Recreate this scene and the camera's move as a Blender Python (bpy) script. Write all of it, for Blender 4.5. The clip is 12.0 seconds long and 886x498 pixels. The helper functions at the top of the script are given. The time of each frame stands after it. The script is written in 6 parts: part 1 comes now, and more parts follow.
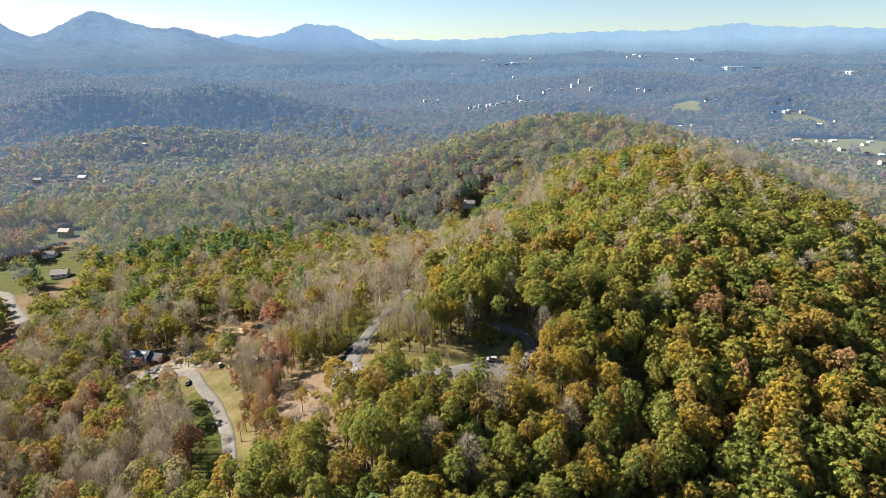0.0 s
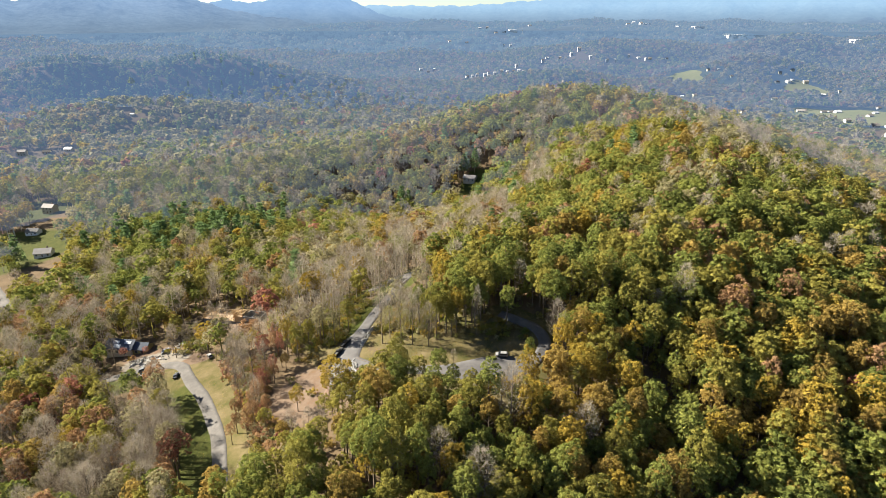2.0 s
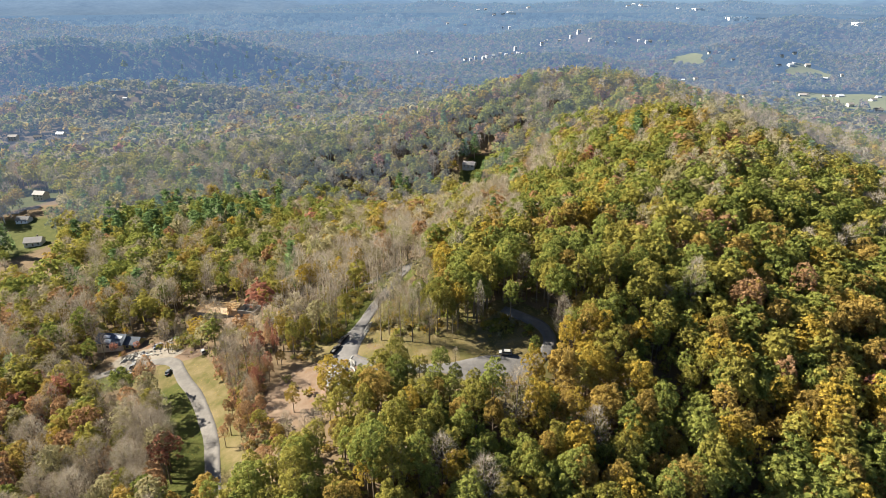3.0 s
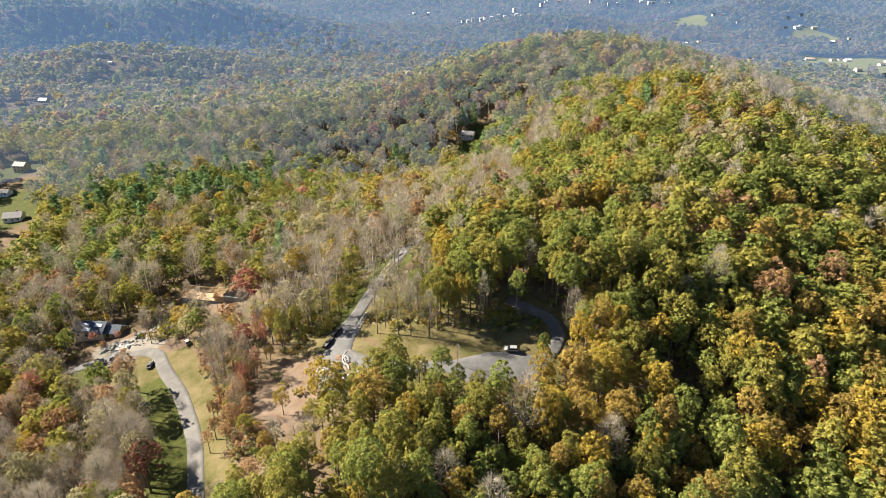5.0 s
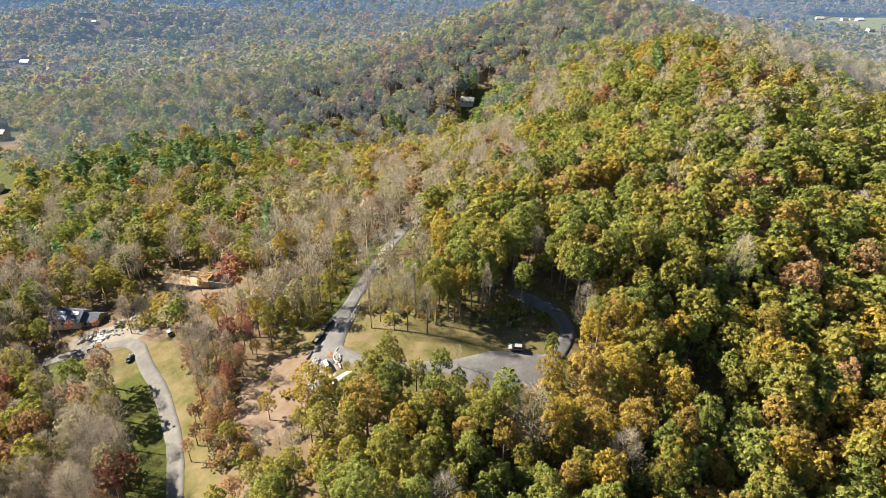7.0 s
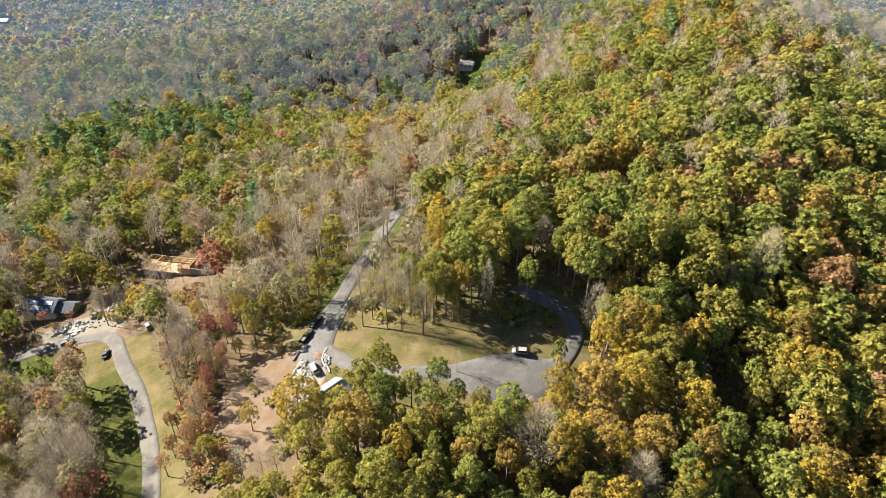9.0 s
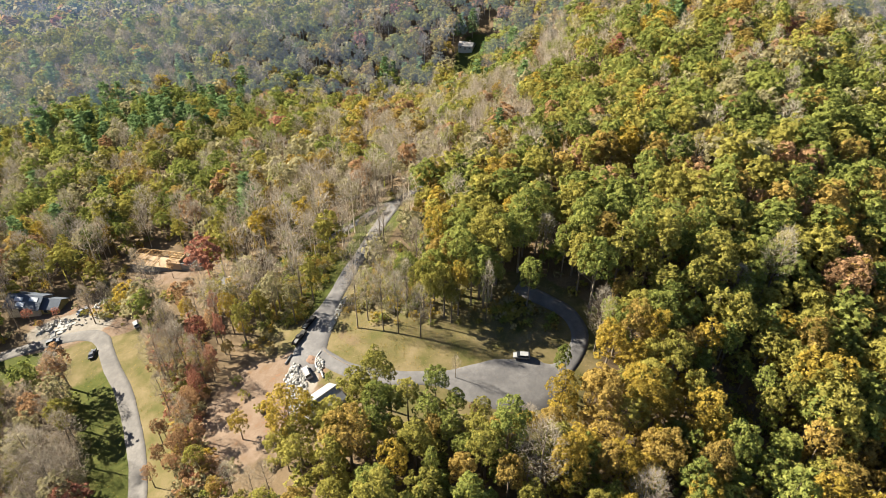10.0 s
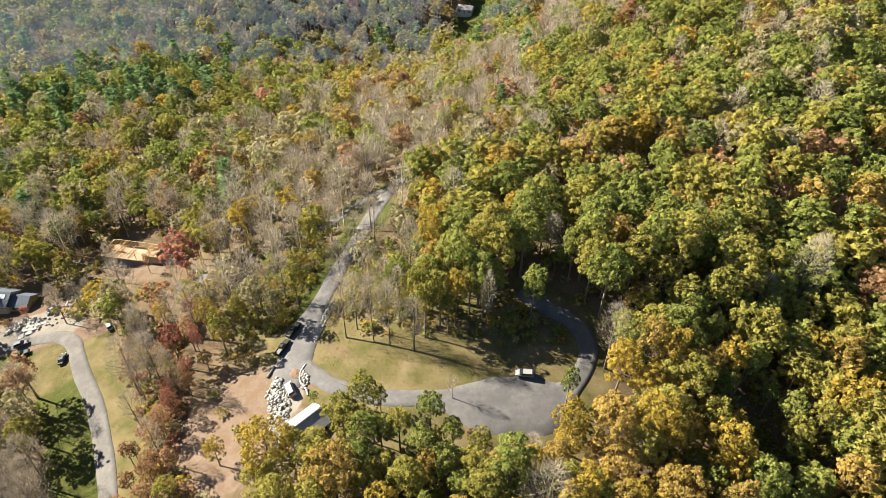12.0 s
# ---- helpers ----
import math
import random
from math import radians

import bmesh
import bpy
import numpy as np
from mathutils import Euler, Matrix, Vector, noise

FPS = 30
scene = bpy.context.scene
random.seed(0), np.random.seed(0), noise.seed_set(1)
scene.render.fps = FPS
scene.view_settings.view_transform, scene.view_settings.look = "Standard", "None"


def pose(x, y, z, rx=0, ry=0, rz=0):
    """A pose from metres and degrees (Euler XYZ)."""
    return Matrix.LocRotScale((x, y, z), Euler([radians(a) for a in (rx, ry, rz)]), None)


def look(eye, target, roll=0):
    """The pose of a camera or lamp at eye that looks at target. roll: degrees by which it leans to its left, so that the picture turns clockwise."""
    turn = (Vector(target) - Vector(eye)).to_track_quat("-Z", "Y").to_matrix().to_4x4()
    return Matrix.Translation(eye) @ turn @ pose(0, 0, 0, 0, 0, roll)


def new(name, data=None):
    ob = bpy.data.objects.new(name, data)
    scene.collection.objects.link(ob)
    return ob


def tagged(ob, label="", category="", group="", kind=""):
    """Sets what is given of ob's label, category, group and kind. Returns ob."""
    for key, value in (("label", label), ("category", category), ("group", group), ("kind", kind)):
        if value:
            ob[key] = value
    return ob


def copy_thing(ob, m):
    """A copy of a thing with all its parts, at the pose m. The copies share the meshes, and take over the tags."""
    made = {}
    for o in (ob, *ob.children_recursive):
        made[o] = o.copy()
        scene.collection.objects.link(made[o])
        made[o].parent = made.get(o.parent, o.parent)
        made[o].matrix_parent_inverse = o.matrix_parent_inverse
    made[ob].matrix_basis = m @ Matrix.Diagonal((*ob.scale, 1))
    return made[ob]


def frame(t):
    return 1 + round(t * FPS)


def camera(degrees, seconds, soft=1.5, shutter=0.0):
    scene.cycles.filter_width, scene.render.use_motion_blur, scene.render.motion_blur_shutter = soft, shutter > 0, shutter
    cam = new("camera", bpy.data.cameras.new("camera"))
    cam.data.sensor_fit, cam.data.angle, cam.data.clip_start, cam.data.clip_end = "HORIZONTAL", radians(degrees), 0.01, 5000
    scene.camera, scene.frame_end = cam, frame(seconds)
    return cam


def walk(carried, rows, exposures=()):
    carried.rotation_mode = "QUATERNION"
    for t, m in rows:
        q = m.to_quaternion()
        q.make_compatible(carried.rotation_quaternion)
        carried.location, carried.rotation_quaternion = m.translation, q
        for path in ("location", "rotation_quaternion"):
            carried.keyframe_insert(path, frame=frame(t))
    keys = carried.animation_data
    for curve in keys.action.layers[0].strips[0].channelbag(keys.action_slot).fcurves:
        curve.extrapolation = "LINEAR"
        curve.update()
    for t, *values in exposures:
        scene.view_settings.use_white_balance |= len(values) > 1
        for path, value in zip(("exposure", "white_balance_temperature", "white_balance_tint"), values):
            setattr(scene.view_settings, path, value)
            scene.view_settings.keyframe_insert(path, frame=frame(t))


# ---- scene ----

# ---------------------------------------------------------------- camera and its flight
cam = camera(72.0, 12.0, soft=0.3)

# seconds, eye x, y, z, yaw to the left, pitch, roll (degrees)
FLIGHT = (
    (0.0, 0.00, 0.00, 121.39, 0.000, -18.019, -0.308),
    (1.0, -2.22, 10.37, 121.29, -0.214, -19.387, -0.215),
    (2.0, -3.93, 20.64, 121.25, -0.460, -20.805, -0.150),
    (3.0, -5.17, 30.83, 121.26, -0.698, -22.301, -0.093),
    (4.0, -6.00, 40.96, 121.30, -0.906, -23.890, -0.037),
    (5.0, -6.47, 51.04, 121.36, -1.075, -25.570, 0.019),
    (6.0, -6.63, 61.10, 121.43, -1.207, -27.330, 0.070),
    (7.0, -6.51, 71.15, 121.49, -1.310, -29.152, 0.109),
    (8.0, -6.19, 81.21, 121.53, -1.394, -31.014, 0.133),
    (9.0, -5.70, 91.30, 121.54, -1.473, -32.892, 0.142),
    (10.0, -5.09, 101.44, 121.49, -1.551, -34.761, 0.148),
    (11.0, -4.42, 111.65, 121.38, -1.629, -36.604, 0.171),
    (12.0, -3.73, 121.94, 121.19, -1.695, -38.410, 0.251),
)


def flight_pose(x, y, z, yaw, pitch, roll):
    a, b = radians(yaw), radians(pitch)
    way = Vector((-math.sin(a) * math.cos(b), math.cos(a) * math.cos(b), math.sin(b)))
    eye = Vector((x, y, z))
    return look(eye, eye + way * 100, roll)


walk(cam, [(row[0], flight_pose(*row[1:])) for row in FLIGHT],
     exposures=[(0.0, 1.95), (5.0, 2.15), (12.0, 2.18)])

# ---------------------------------------------------------------- world and sun
SUN_AZ = math.atan2(-0.91, 0.41)      # from +y towards +x
SUN_EL = radians(31)
world = bpy.data.worlds.new("autumn_sky")
scene.world = world
world.use_nodes = True
wn = world.node_tree.nodes
sky = wn.new("ShaderNodeTexSky")
sky.sky_type = "NISHITA"
sky.sun_disc = False
sky.sun_elevation = SUN_EL
sky.sun_rotation = SUN_AZ
sky.air_density, sky.dust_density, sky.ozone_density = 0.8, 0.2, 2.6
wn["Background"].inputs[1].default_value = 0.038
world.node_tree.links.new(sky.outputs[0], wn["Background"].inputs[0])

sun = new("sun", bpy.data.lights.new("sun", "SUN"))
sun.data.energy, sun.data.angle, sun.data.color = 5.0, radians(0.55), (1.0, 0.92, 0.775)
sun.matrix_world = look((math.sin(SUN_AZ) * 100, math.cos(SUN_AZ) * 100, math.tan(SUN_EL) * 100), (0, 0, 0))

# ---------------------------------------------------------------- materials
def srgb(r, g, b):
    return tuple((c / 255 / 12.92 if c <= 10 else ((c / 255 + 0.055) / 1.055) ** 2.4) for c in (r, g, b)) + (1,)


class Nodes:
    """A material's node tree, with short calls to add to it."""

    def __init__(self, name):
        self.mat = bpy.data.materials.new(name)
        self.mat.use_nodes = True
        self.tree = self.mat.node_tree
        self.tree.nodes.clear()
        self.out = self.tree.nodes.new("ShaderNodeOutputMaterial")

    def add(self, kind, **settings):
        node = self.tree.nodes.new("ShaderNode" + kind)
        for key, value in settings.items():
            if key in node.inputs:
                self.put(node.inputs[key], value)
        return node

    def put(self, socket, value):
        if isinstance(value, bpy.types.NodeSocket):
            self.tree.links.new(value, socket)
        else:
            socket.default_value = value

    def noise(self, scale, detail=4.0, rough=0.6, kind="Object"):
        where = self.add("NewGeometry").outputs["Position"] if kind == "World" else self.add("TexCoord").outputs["Object"]
        n = self.add("TexNoise", Scale=scale, Detail=detail, Roughness=rough)
        self.put(n.inputs["Vector"], where)
        return n.outputs["Fac"]

    def ramp(self, fac, *stops):
        r = self.add("ValToRGB")
        self.put(r.inputs[0], fac)
        while len(r.color_ramp.elements) < len(stops):
            r.color_ramp.elements.new(0.5)
        for e, (at, colour) in zip(r.color_ramp.elements, stops):
            e.position, e.color = at, colour if len(colour) == 4 else (*colour, 1)
        return r.outputs[0]

    def mix(self, fac, a, b, blend="MIX"):
        m = self.tree.nodes.new("ShaderNodeMix")
        m.data_type, m.blend_type = "RGBA", blend
        self.put(m.inputs[0], fac)
        self.put(m.inputs[6], a)
        self.put(m.inputs[7], b)
        return m.outputs[2]

    def math(self, op, a, b=0.0):
        m = self.tree.nodes.new("ShaderNodeMath")
        m.operation = op
        self.put(m.inputs[0], a)
        self.put(m.inputs[1], b)
        return m.outputs[0]

    def surface(self, colour, rough=0.8, metal=0.0, bump=None, depth=0.05, **more):
        p = self.add("BsdfPrincipled", Roughness=rough, Metallic=metal, **more)
        self.put(p.inputs["Base Color"], colour)
        if bump is not None:
            b = self.add("Bump", Strength=0.6, Distance=depth, Height=bump)
            self.put(p.inputs["Normal"], b.outputs[0])
        self.put(self.out.inputs[0], p.outputs[0])
        return self.mat


def plain(name, a, b, scale=3.0, rough=0.7, metal=0.0, bump=0.02, kind="Object"):
    """A surface that wanders between two colours, with fine grain and relief."""
    n = Nodes(name)
    big, fine = n.noise(scale, 4, 0.6, kind), n.noise(scale * 9, 3, 0.7, kind)
    mixed = n.math("ADD", n.math("MULTIPLY", big, 0.65), n.math("MULTIPLY", fine, 0.35))
    return n.surface(n.ramp(mixed, (0.32, a), (0.68, b)), rough, metal, fine if bump else None, bump)


def leaves(name, dark, mid, light, glow=0.42, ragged=0.0, gaps=0.44, vary=0.52):
    """Foliage: a colour per tree, varied leaf by leaf, that lets some light through."""
    n = Nodes(name)
    tone = n.add("Attribute")
    tone.attribute_name = "tone"
    tree_tone = n.math("PINGPONG", n.math("ADD", n.add("ObjectInfo").outputs["Random"], tone.outputs["Fac"]), 1.0)
    leaf_tone = n.add("NewGeometry").outputs["Random Per Island"]
    patch = n.noise(0.9, 5, 0.75, "World")
    fac = n.math("ADD", n.math("MULTIPLY", tree_tone, 0.42), n.math("ADD", n.math("ADD", n.math("MULTIPLY", leaf_tone, vary), (0.52 - vary) / 2), n.math("MULTIPLY", patch, 0.24)))
    colour = n.ramp(fac, (0.18, tuple(c * 0.62 for c in dark)), (0.50, tuple(c * 1.04 for c in mid)), (0.92, tuple(c * 1.08 for c in light)))
    d = n.add("BsdfDiffuse", Color=colour)
    t = n.add("BsdfTranslucent", Color=colour)
    m = n.add("MixShader", Fac=glow)
    n.put(m.inputs[1], d.outputs[0])
    n.put(m.inputs[2], t.outputs[0])
    end = m.outputs[0]
    if ragged:
        holes = n.ramp(n.noise(ragged, 2, 0.6, "World"), (gaps - 0.02, (0, 0, 0)), (gaps + 0.02, (1, 1, 1)))
        cut = n.add("MixShader", Fac=holes)
        n.put(cut.inputs[1], n.add("BsdfTransparent").outputs[0])
        n.put(cut.inputs[2], end)
        end = cut.outputs[0]
    n.put(n.out.inputs[0], end)
    return n.mat


LEAF_TONES = {
    "green": ("green_leaves", (0.084, 0.108, 0.033), (0.158, 0.180, 0.046), (0.232, 0.238, 0.060)),
    "olive": ("olive_leaves", (0.128, 0.132, 0.035), (0.220, 0.202, 0.048), (0.292, 0.255, 0.062)),
    "yellow": ("yellow_leaves", (0.190, 0.144, 0.030), (0.290, 0.210, 0.039), (0.365, 0.265, 0.052)),
    "ochre": ("ochre_leaves", (0.172, 0.130, 0.040), (0.255, 0.180, 0.051), (0.330, 0.232, 0.066)),
    "rust": ("rust_leaves", (0.190, 0.112, 0.056), (0.275, 0.164, 0.084), (0.355, 0.220, 0.116)),
    "red": ("red_leaves", (0.170, 0.072, 0.047), (0.255, 0.112, 0.074), (0.340, 0.162, 0.110)),
    "tan": ("tan_leaves", (0.168, 0.152, 0.080), (0.242, 0.216, 0.112), (0.312, 0.275, 0.148), 0.45),
    "pine": ("pine_needles", (0.072, 0.122, 0.050), (0.118, 0.178, 0.070), (0.165, 0.228, 0.090), 0.35),
}
LEAF = {kind: leaves(*tones) for kind, tones in LEAF_TONES.items()}
SPRAY = {kind: leaves(tones[0] + "_sprays", *tones[1:4], tones[4] if len(tones) > 4 else 0.42, 2.7) for kind, tones in LEAF_TONES.items()}
SLOPE_LEAF = {kind: leaves(tones[0] + "_of_the_slope", *tones[1:4], tones[4] if len(tones) > 4 else 0.42, 1.5, 0.47, 0.36) for kind, tones in LEAF_TONES.items()}
FAR_LEAF = {kind: leaves(tones[0] + "_far_off", *tones[1:4], tones[4] if len(tones) > 4 else 0.42, vary=0.2) for kind, tones in LEAF_TONES.items()}
TWIG = leaves("bare_twigs", (0.206, 0.173, 0.131), (0.299, 0.253, 0.192), (0.388, 0.335, 0.258), 0.15)
BARK = plain("bark", (0.085, 0.064, 0.043), (0.205, 0.160, 0.114), 1.5, 0.95)


def worn_road(name, dark, mid, light, seal):
    """A worn road surface: blotches, fine grit, paler wheel wear and dark stains."""
    n = Nodes(name)
    blotch, grit, wear = n.noise(0.18, 5, 0.65, "World"), n.noise(7.0, 3, 0.8, "World"), n.noise(0.7, 4, 0.7, "World")
    fac = n.math("ADD", n.math("MULTIPLY", blotch, 0.5), n.math("ADD", n.math("MULTIPLY", grit, 0.25), n.math("MULTIPLY", wear, 0.25)))
    colour = n.ramp(fac, (0.33, dark), (0.5, mid), (0.66, light))
    stain = n.ramp(n.noise(0.13, 7, 0.8, "World"), (0.44, (0, 0, 0)), (0.58, (1, 1, 1)))
    colour = n.mix(n.math("MULTIPLY", stain, seal), colour, dark + (1,))
    crack = n.add("TexVoronoi", Scale=0.28)
    crack.feature = "DISTANCE_TO_EDGE"
    n.put(crack.inputs["Vector"], n.add("NewGeometry").outputs["Position"])
    seams = n.ramp(n.math("ADD", crack.outputs["Distance"], n.math("MULTIPLY", wear, 0.08)), (0.045, (1, 1, 1)), (0.065, (0, 0, 0)))
    colour = n.mix(n.math("MULTIPLY", seams, 0.35), colour, dark + (1,))
    fallen = n.ramp(n.noise(2.3, 6, 0.85, "World"), (0.60, (0, 0, 0)), (0.66, (1, 1, 1)))
    colour = n.mix(n.math("MULTIPLY", fallen, 0.55), colour, (0.185, 0.130, 0.066, 1))
    return n.surface(colour, 0.92, 0.0, grit, 0.015, **{"Specular IOR Level": 0.2})


ASPHALT = worn_road("asphalt", (0.072, 0.069, 0.068), (0.112, 0.107, 0.104), (0.158, 0.150, 0.143), 0.5)
CONCRETE = worn_road("pale_gravel_road", (0.075, 0.070, 0.065), (0.116, 0.108, 0.099), (0.168, 0.155, 0.139), 0.4)

# the ground: leaf litter, with grass, bare earth and gravel where the ground attribute says so
g = Nodes("forest_floor")
zone = g.add("Attribute")
zone.attribute_name = "cover"
parts_of_zone = g.add("SeparateColor")
g.put(parts_of_zone.inputs[0], zone.outputs["Color"])
rough_edge = g.noise(0.25, 5, 0.7, "World")
fine_grain = g.noise(2.2, 4, 0.7, "World")
patchy = g.noise(0.06, 5, 0.65, "World")
litter = g.ramp(g.math("ADD", g.math("MULTIPLY", patchy, 0.5), g.math("MULTIPLY", fine_grain, 0.5)),
                (0.3, (0.056, 0.041, 0.024)), (0.52, (0.114, 0.082, 0.049)), (0.75, (0.180, 0.130, 0.079)))
blades = g.noise(9.0, 3, 0.8, "World")
grass = g.ramp(g.math("ADD", g.math("MULTIPLY", g.noise(0.12, 5, 0.7, "World"), 0.62), g.math("ADD", g.math("MULTIPLY", fine_grain, 0.18), g.math("MULTIPLY", blades, 0.2))),
               (0.36, (0.048, 0.056, 0.015)), (0.46, (0.088, 0.076, 0.030)), (0.56, (0.126, 0.100, 0.050)), (0.68, (0.172, 0.136, 0.080)))
lawn = g.ramp(g.math("ADD", g.math("MULTIPLY", rough_edge, 0.6), g.math("MULTIPLY", fine_grain, 0.4)),
              (0.3, (0.026, 0.037, 0.009)), (0.52, (0.056, 0.062, 0.016)), (0.75, (0.108, 0.096, 0.034)))
earth = g.ramp(g.math("ADD", g.math("MULTIPLY", rough_edge, 0.45), g.math("ADD", g.math("MULTIPLY", fine_grain, 0.35), g.math("MULTIPLY", g.noise(6.0, 4, 0.8, "World"), 0.2))),
               (0.38, (0.180, 0.088, 0.046)), (0.45, (0.118, 0.082, 0.056)), (0.54, (0.146, 0.106, 0.076)), (0.70, (0.192, 0.146, 0.108)))


def edged(channel):
    wobble = g.math("ADD", parts_of_zone.outputs[channel], g.math("MULTIPLY", g.math("SUBTRACT", rough_edge, 0.5), 0.8))
    return g.ramp(wobble, (0.38, (0, 0, 0)), (0.62, (1, 1, 1)))


ground_colour = g.mix(edged(0), litter, grass)
ground_colour = g.mix(edged(1), ground_colour, earth)
ground_colour = g.mix(edged(2), ground_colour, lawn)
gravel = g.ramp(g.math("ADD", g.math("MULTIPLY", rough_edge, 0.4), g.math("MULTIPLY", blades, 0.6)), (0.3, (0.100, 0.088, 0.072)), (0.52, (0.182, 0.162, 0.134)), (0.75, (0.285, 0.256, 0.215)))
spread = g.math("ADD", zone.outputs["Alpha"], g.math("MULTIPLY", g.math("SUBTRACT", rough_edge, 0.5), 0.8))
ground_colour = g.mix(g.ramp(spread, (0.38, (0, 0, 0)), (0.62, (1, 1, 1))), ground_colour, gravel)
GROUND = g.surface(ground_colour, 0.95, 0.0, fine_grain, 0.12, **{"Specular IOR Level": 0.05})

# ---------------------------------------------------------------- the lie of the land
HILLS = (  # centre x, y, half-widths, height: ridges, spurs, a hollow and the valley's hills
    (155, 361, 132, 302, 57), (244, 640, 248, 299, 70), (22, 263, 117, 103, 41), (-134, 310, 170, 220, 33),
    (-136, 719, 259, 231, 32), (-34, 139, 73, 73, 34), (560, 2300, 380, 260, 62), (935, 1910, 230, 130, 58),
    (-880, 2010, 418, 220, 55), (-830, 1500, 260, 76, 90), (-510, 1490, 165, 74, 88), (-10, 560, 150, 95, -38), (95, 742, 140, 95, 34),
    (-500, 1130, 250, 75, 44), (-265, 1500, 150, 150, 46), (-1150, 1340, 260, 120, 52), (330, 1750, 210, 120, 40), (1250, 2350, 420, 170, 70),
)


def height(x, y):
    x, y = np.asarray(x, float), np.asarray(y, float)
    z = np.full(np.broadcast(x, y).shape, -72.0)
    for cx, cy, sx, sy, a in HILLS:
        z = z + a * np.exp(-(((x - cx) / sx) ** 2) - ((y - cy) / sy) ** 2)
    far = np.clip((np.hypot(x, y) - 700) / 2000, 0, 1)
    z = z + far * (13 * np.sin(x / 170 + 1.3) * np.sin(y / 210) + 8 * np.sin(x / 83 - y / 119)
                 + 7 * np.sin(x / 47 + 2.1 * np.sin(y / 160)) * np.sin(y / 58 + 1.7 * np.sin(x / 190)))
    d = np.hypot(x, y)
    return z + 124 * np.clip((d - 1700) / 1600, 0, 1.0) ** 2 + 45 * np.clip((d - 3300) / 1500, 0, 1.3)


def smooth(a, b, v):
    t = np.clip((v - a) / (b - a), 0, 1)
    return t * t * (3 - 2 * t)


def along(points, step=1.5):
    """A smooth line through plan points (Catmull-Rom), as an array of x, y."""
    p = np.array([points[0], *points, points[-1]], float)
    out = []
    for a, b, c, d in zip(p, p[1:], p[2:], p[3:]):
        n = max(2, int(np.linalg.norm(c - b) / step))
        t = np.linspace(0, 1, n, endpoint=False)[:, None]
        out.append(0.5 * (2 * b + (c - a) * t + (2 * a - 5 * b + 4 * c - d) * t**2 + (3 * b - a - 3 * c + d) * t**3))
    out.append(p[-1:])
    return np.concatenate(out)


def clearance(x, y, line):
    """The distance from places to a line of points."""
    x, y = np.ravel(x), np.ravel(y)
    best = np.full(x.shape, 1e9)
    for px, py in line:
        best = np.minimum(best, (x - px) ** 2 + (y - py) ** 2)
    return np.sqrt(best)


# roads in plan: centre line and half-width
LANE_WEST = along([(-74, 176), (-84, 203), (-92, 219), (-102, 236), (-111, 248), (-117, 257), (-121, 263), (-127, 266.8), (-136, 267.6), (-147, 266), (-160, 263)])
ROAD_MAIN = along([(-42, 226), (-41, 236), (-39, 248), (-35.2, 259.5), (-32, 270), (-28, 281), (-24.5, 295), (-21, 308), (-17.5, 320), (-8, 333), (8, 342)])
ROAD_SPUR = along([(-17, 320), (-25, 317), (-33, 306), (-44, 296), (-58, 288)])
ROAD_LOOP = along([(-39, 233.5), (-33.5, 228), (-26.5, 222.8), (-14, 218.2), (-6, 217.2), (1.5, 215.8), (8.5, 214.3), (15.5, 214.0), (22, 214.0), (28, 215.5), (33.5, 220.5), (37, 227.5), (35, 234.5), (29.5, 239.5), (21, 246)])
ROAD_FAR = along([(-246, 300), (-268, 345), (-288, 382), (-330, 430), (-352, 455), (-380, 470), (-430, 520), (-470, 600)], 4)


def build_mesh(name, verts, faces, material, smoothed=False, tone=None):
    """A mesh from arrays of places and of equal-sided faces."""
    me = bpy.data.meshes.new(name)
    verts, faces = np.asarray(verts, np.float32), np.asarray(faces, np.int32)
    m, k = faces.shape
    me.vertices.add(len(verts))
    me.vertices.foreach_set("co", verts.ravel())
    me.loops.add(m * k)
    me.loops.foreach_set("vertex_index", faces.ravel())
    me.polygons.add(m)
    me.polygons.foreach_set("loop_start", np.arange(0, m * k, k, dtype=np.int32))
    me.polygons.foreach_set("loop_total", np.full(m, k, np.int32))
    if smoothed:
        me.polygons.foreach_set("use_smooth", np.ones(m, bool))
    if tone is not None:
        me.attributes.new("tone", "FLOAT", "POINT").data.foreach_set("value", np.asarray(tone, np.float32))
    me.update(calc_edges=True)
    me.materials.append(material)
    return me


def part(name, data, parent, label="", m=None):
    ob = new(name, data)
    ob.parent = parent
    if m is not None:
        ob.matrix_basis = m
    return tagged(ob, label)


def boxes_mesh(name, boxes, material, bevel=0.0):
    """One mesh of boxes (x0, y0, z0, x1, y1, z1)."""
    bm = bmesh.new()
    for x0, y0, z0, x1, y1, z1 in boxes:
        made = bmesh.ops.create_cube(bm, size=1)["verts"]
        bmesh.ops.scale(bm, vec=(x1 - x0, y1 - y0, z1 - z0), verts=made)
        bmesh.ops.translate(bm, vec=((x0 + x1) / 2, (y0 + y1) / 2, (z0 + z1) / 2), verts=made)
    if bevel:
        bmesh.ops.bevel(bm, geom=bm.edges[:], offset=bevel, segments=1, affect="EDGES")
    me = bpy.data.meshes.new(name)
    bm.to_mesh(me)
    bm.free()
    me.materials.append(material)
    return me


# ---------------------------------------------------------------- ground sheet
def spaced(lo, hi, centre, near, n):
    """n places from lo to hi, close together round the centre."""
    a, b = math.asinh((lo - centre) / near), math.asinh((hi - centre) / near)
    return centre + near * np.sinh(np.linspace(a, b, n))


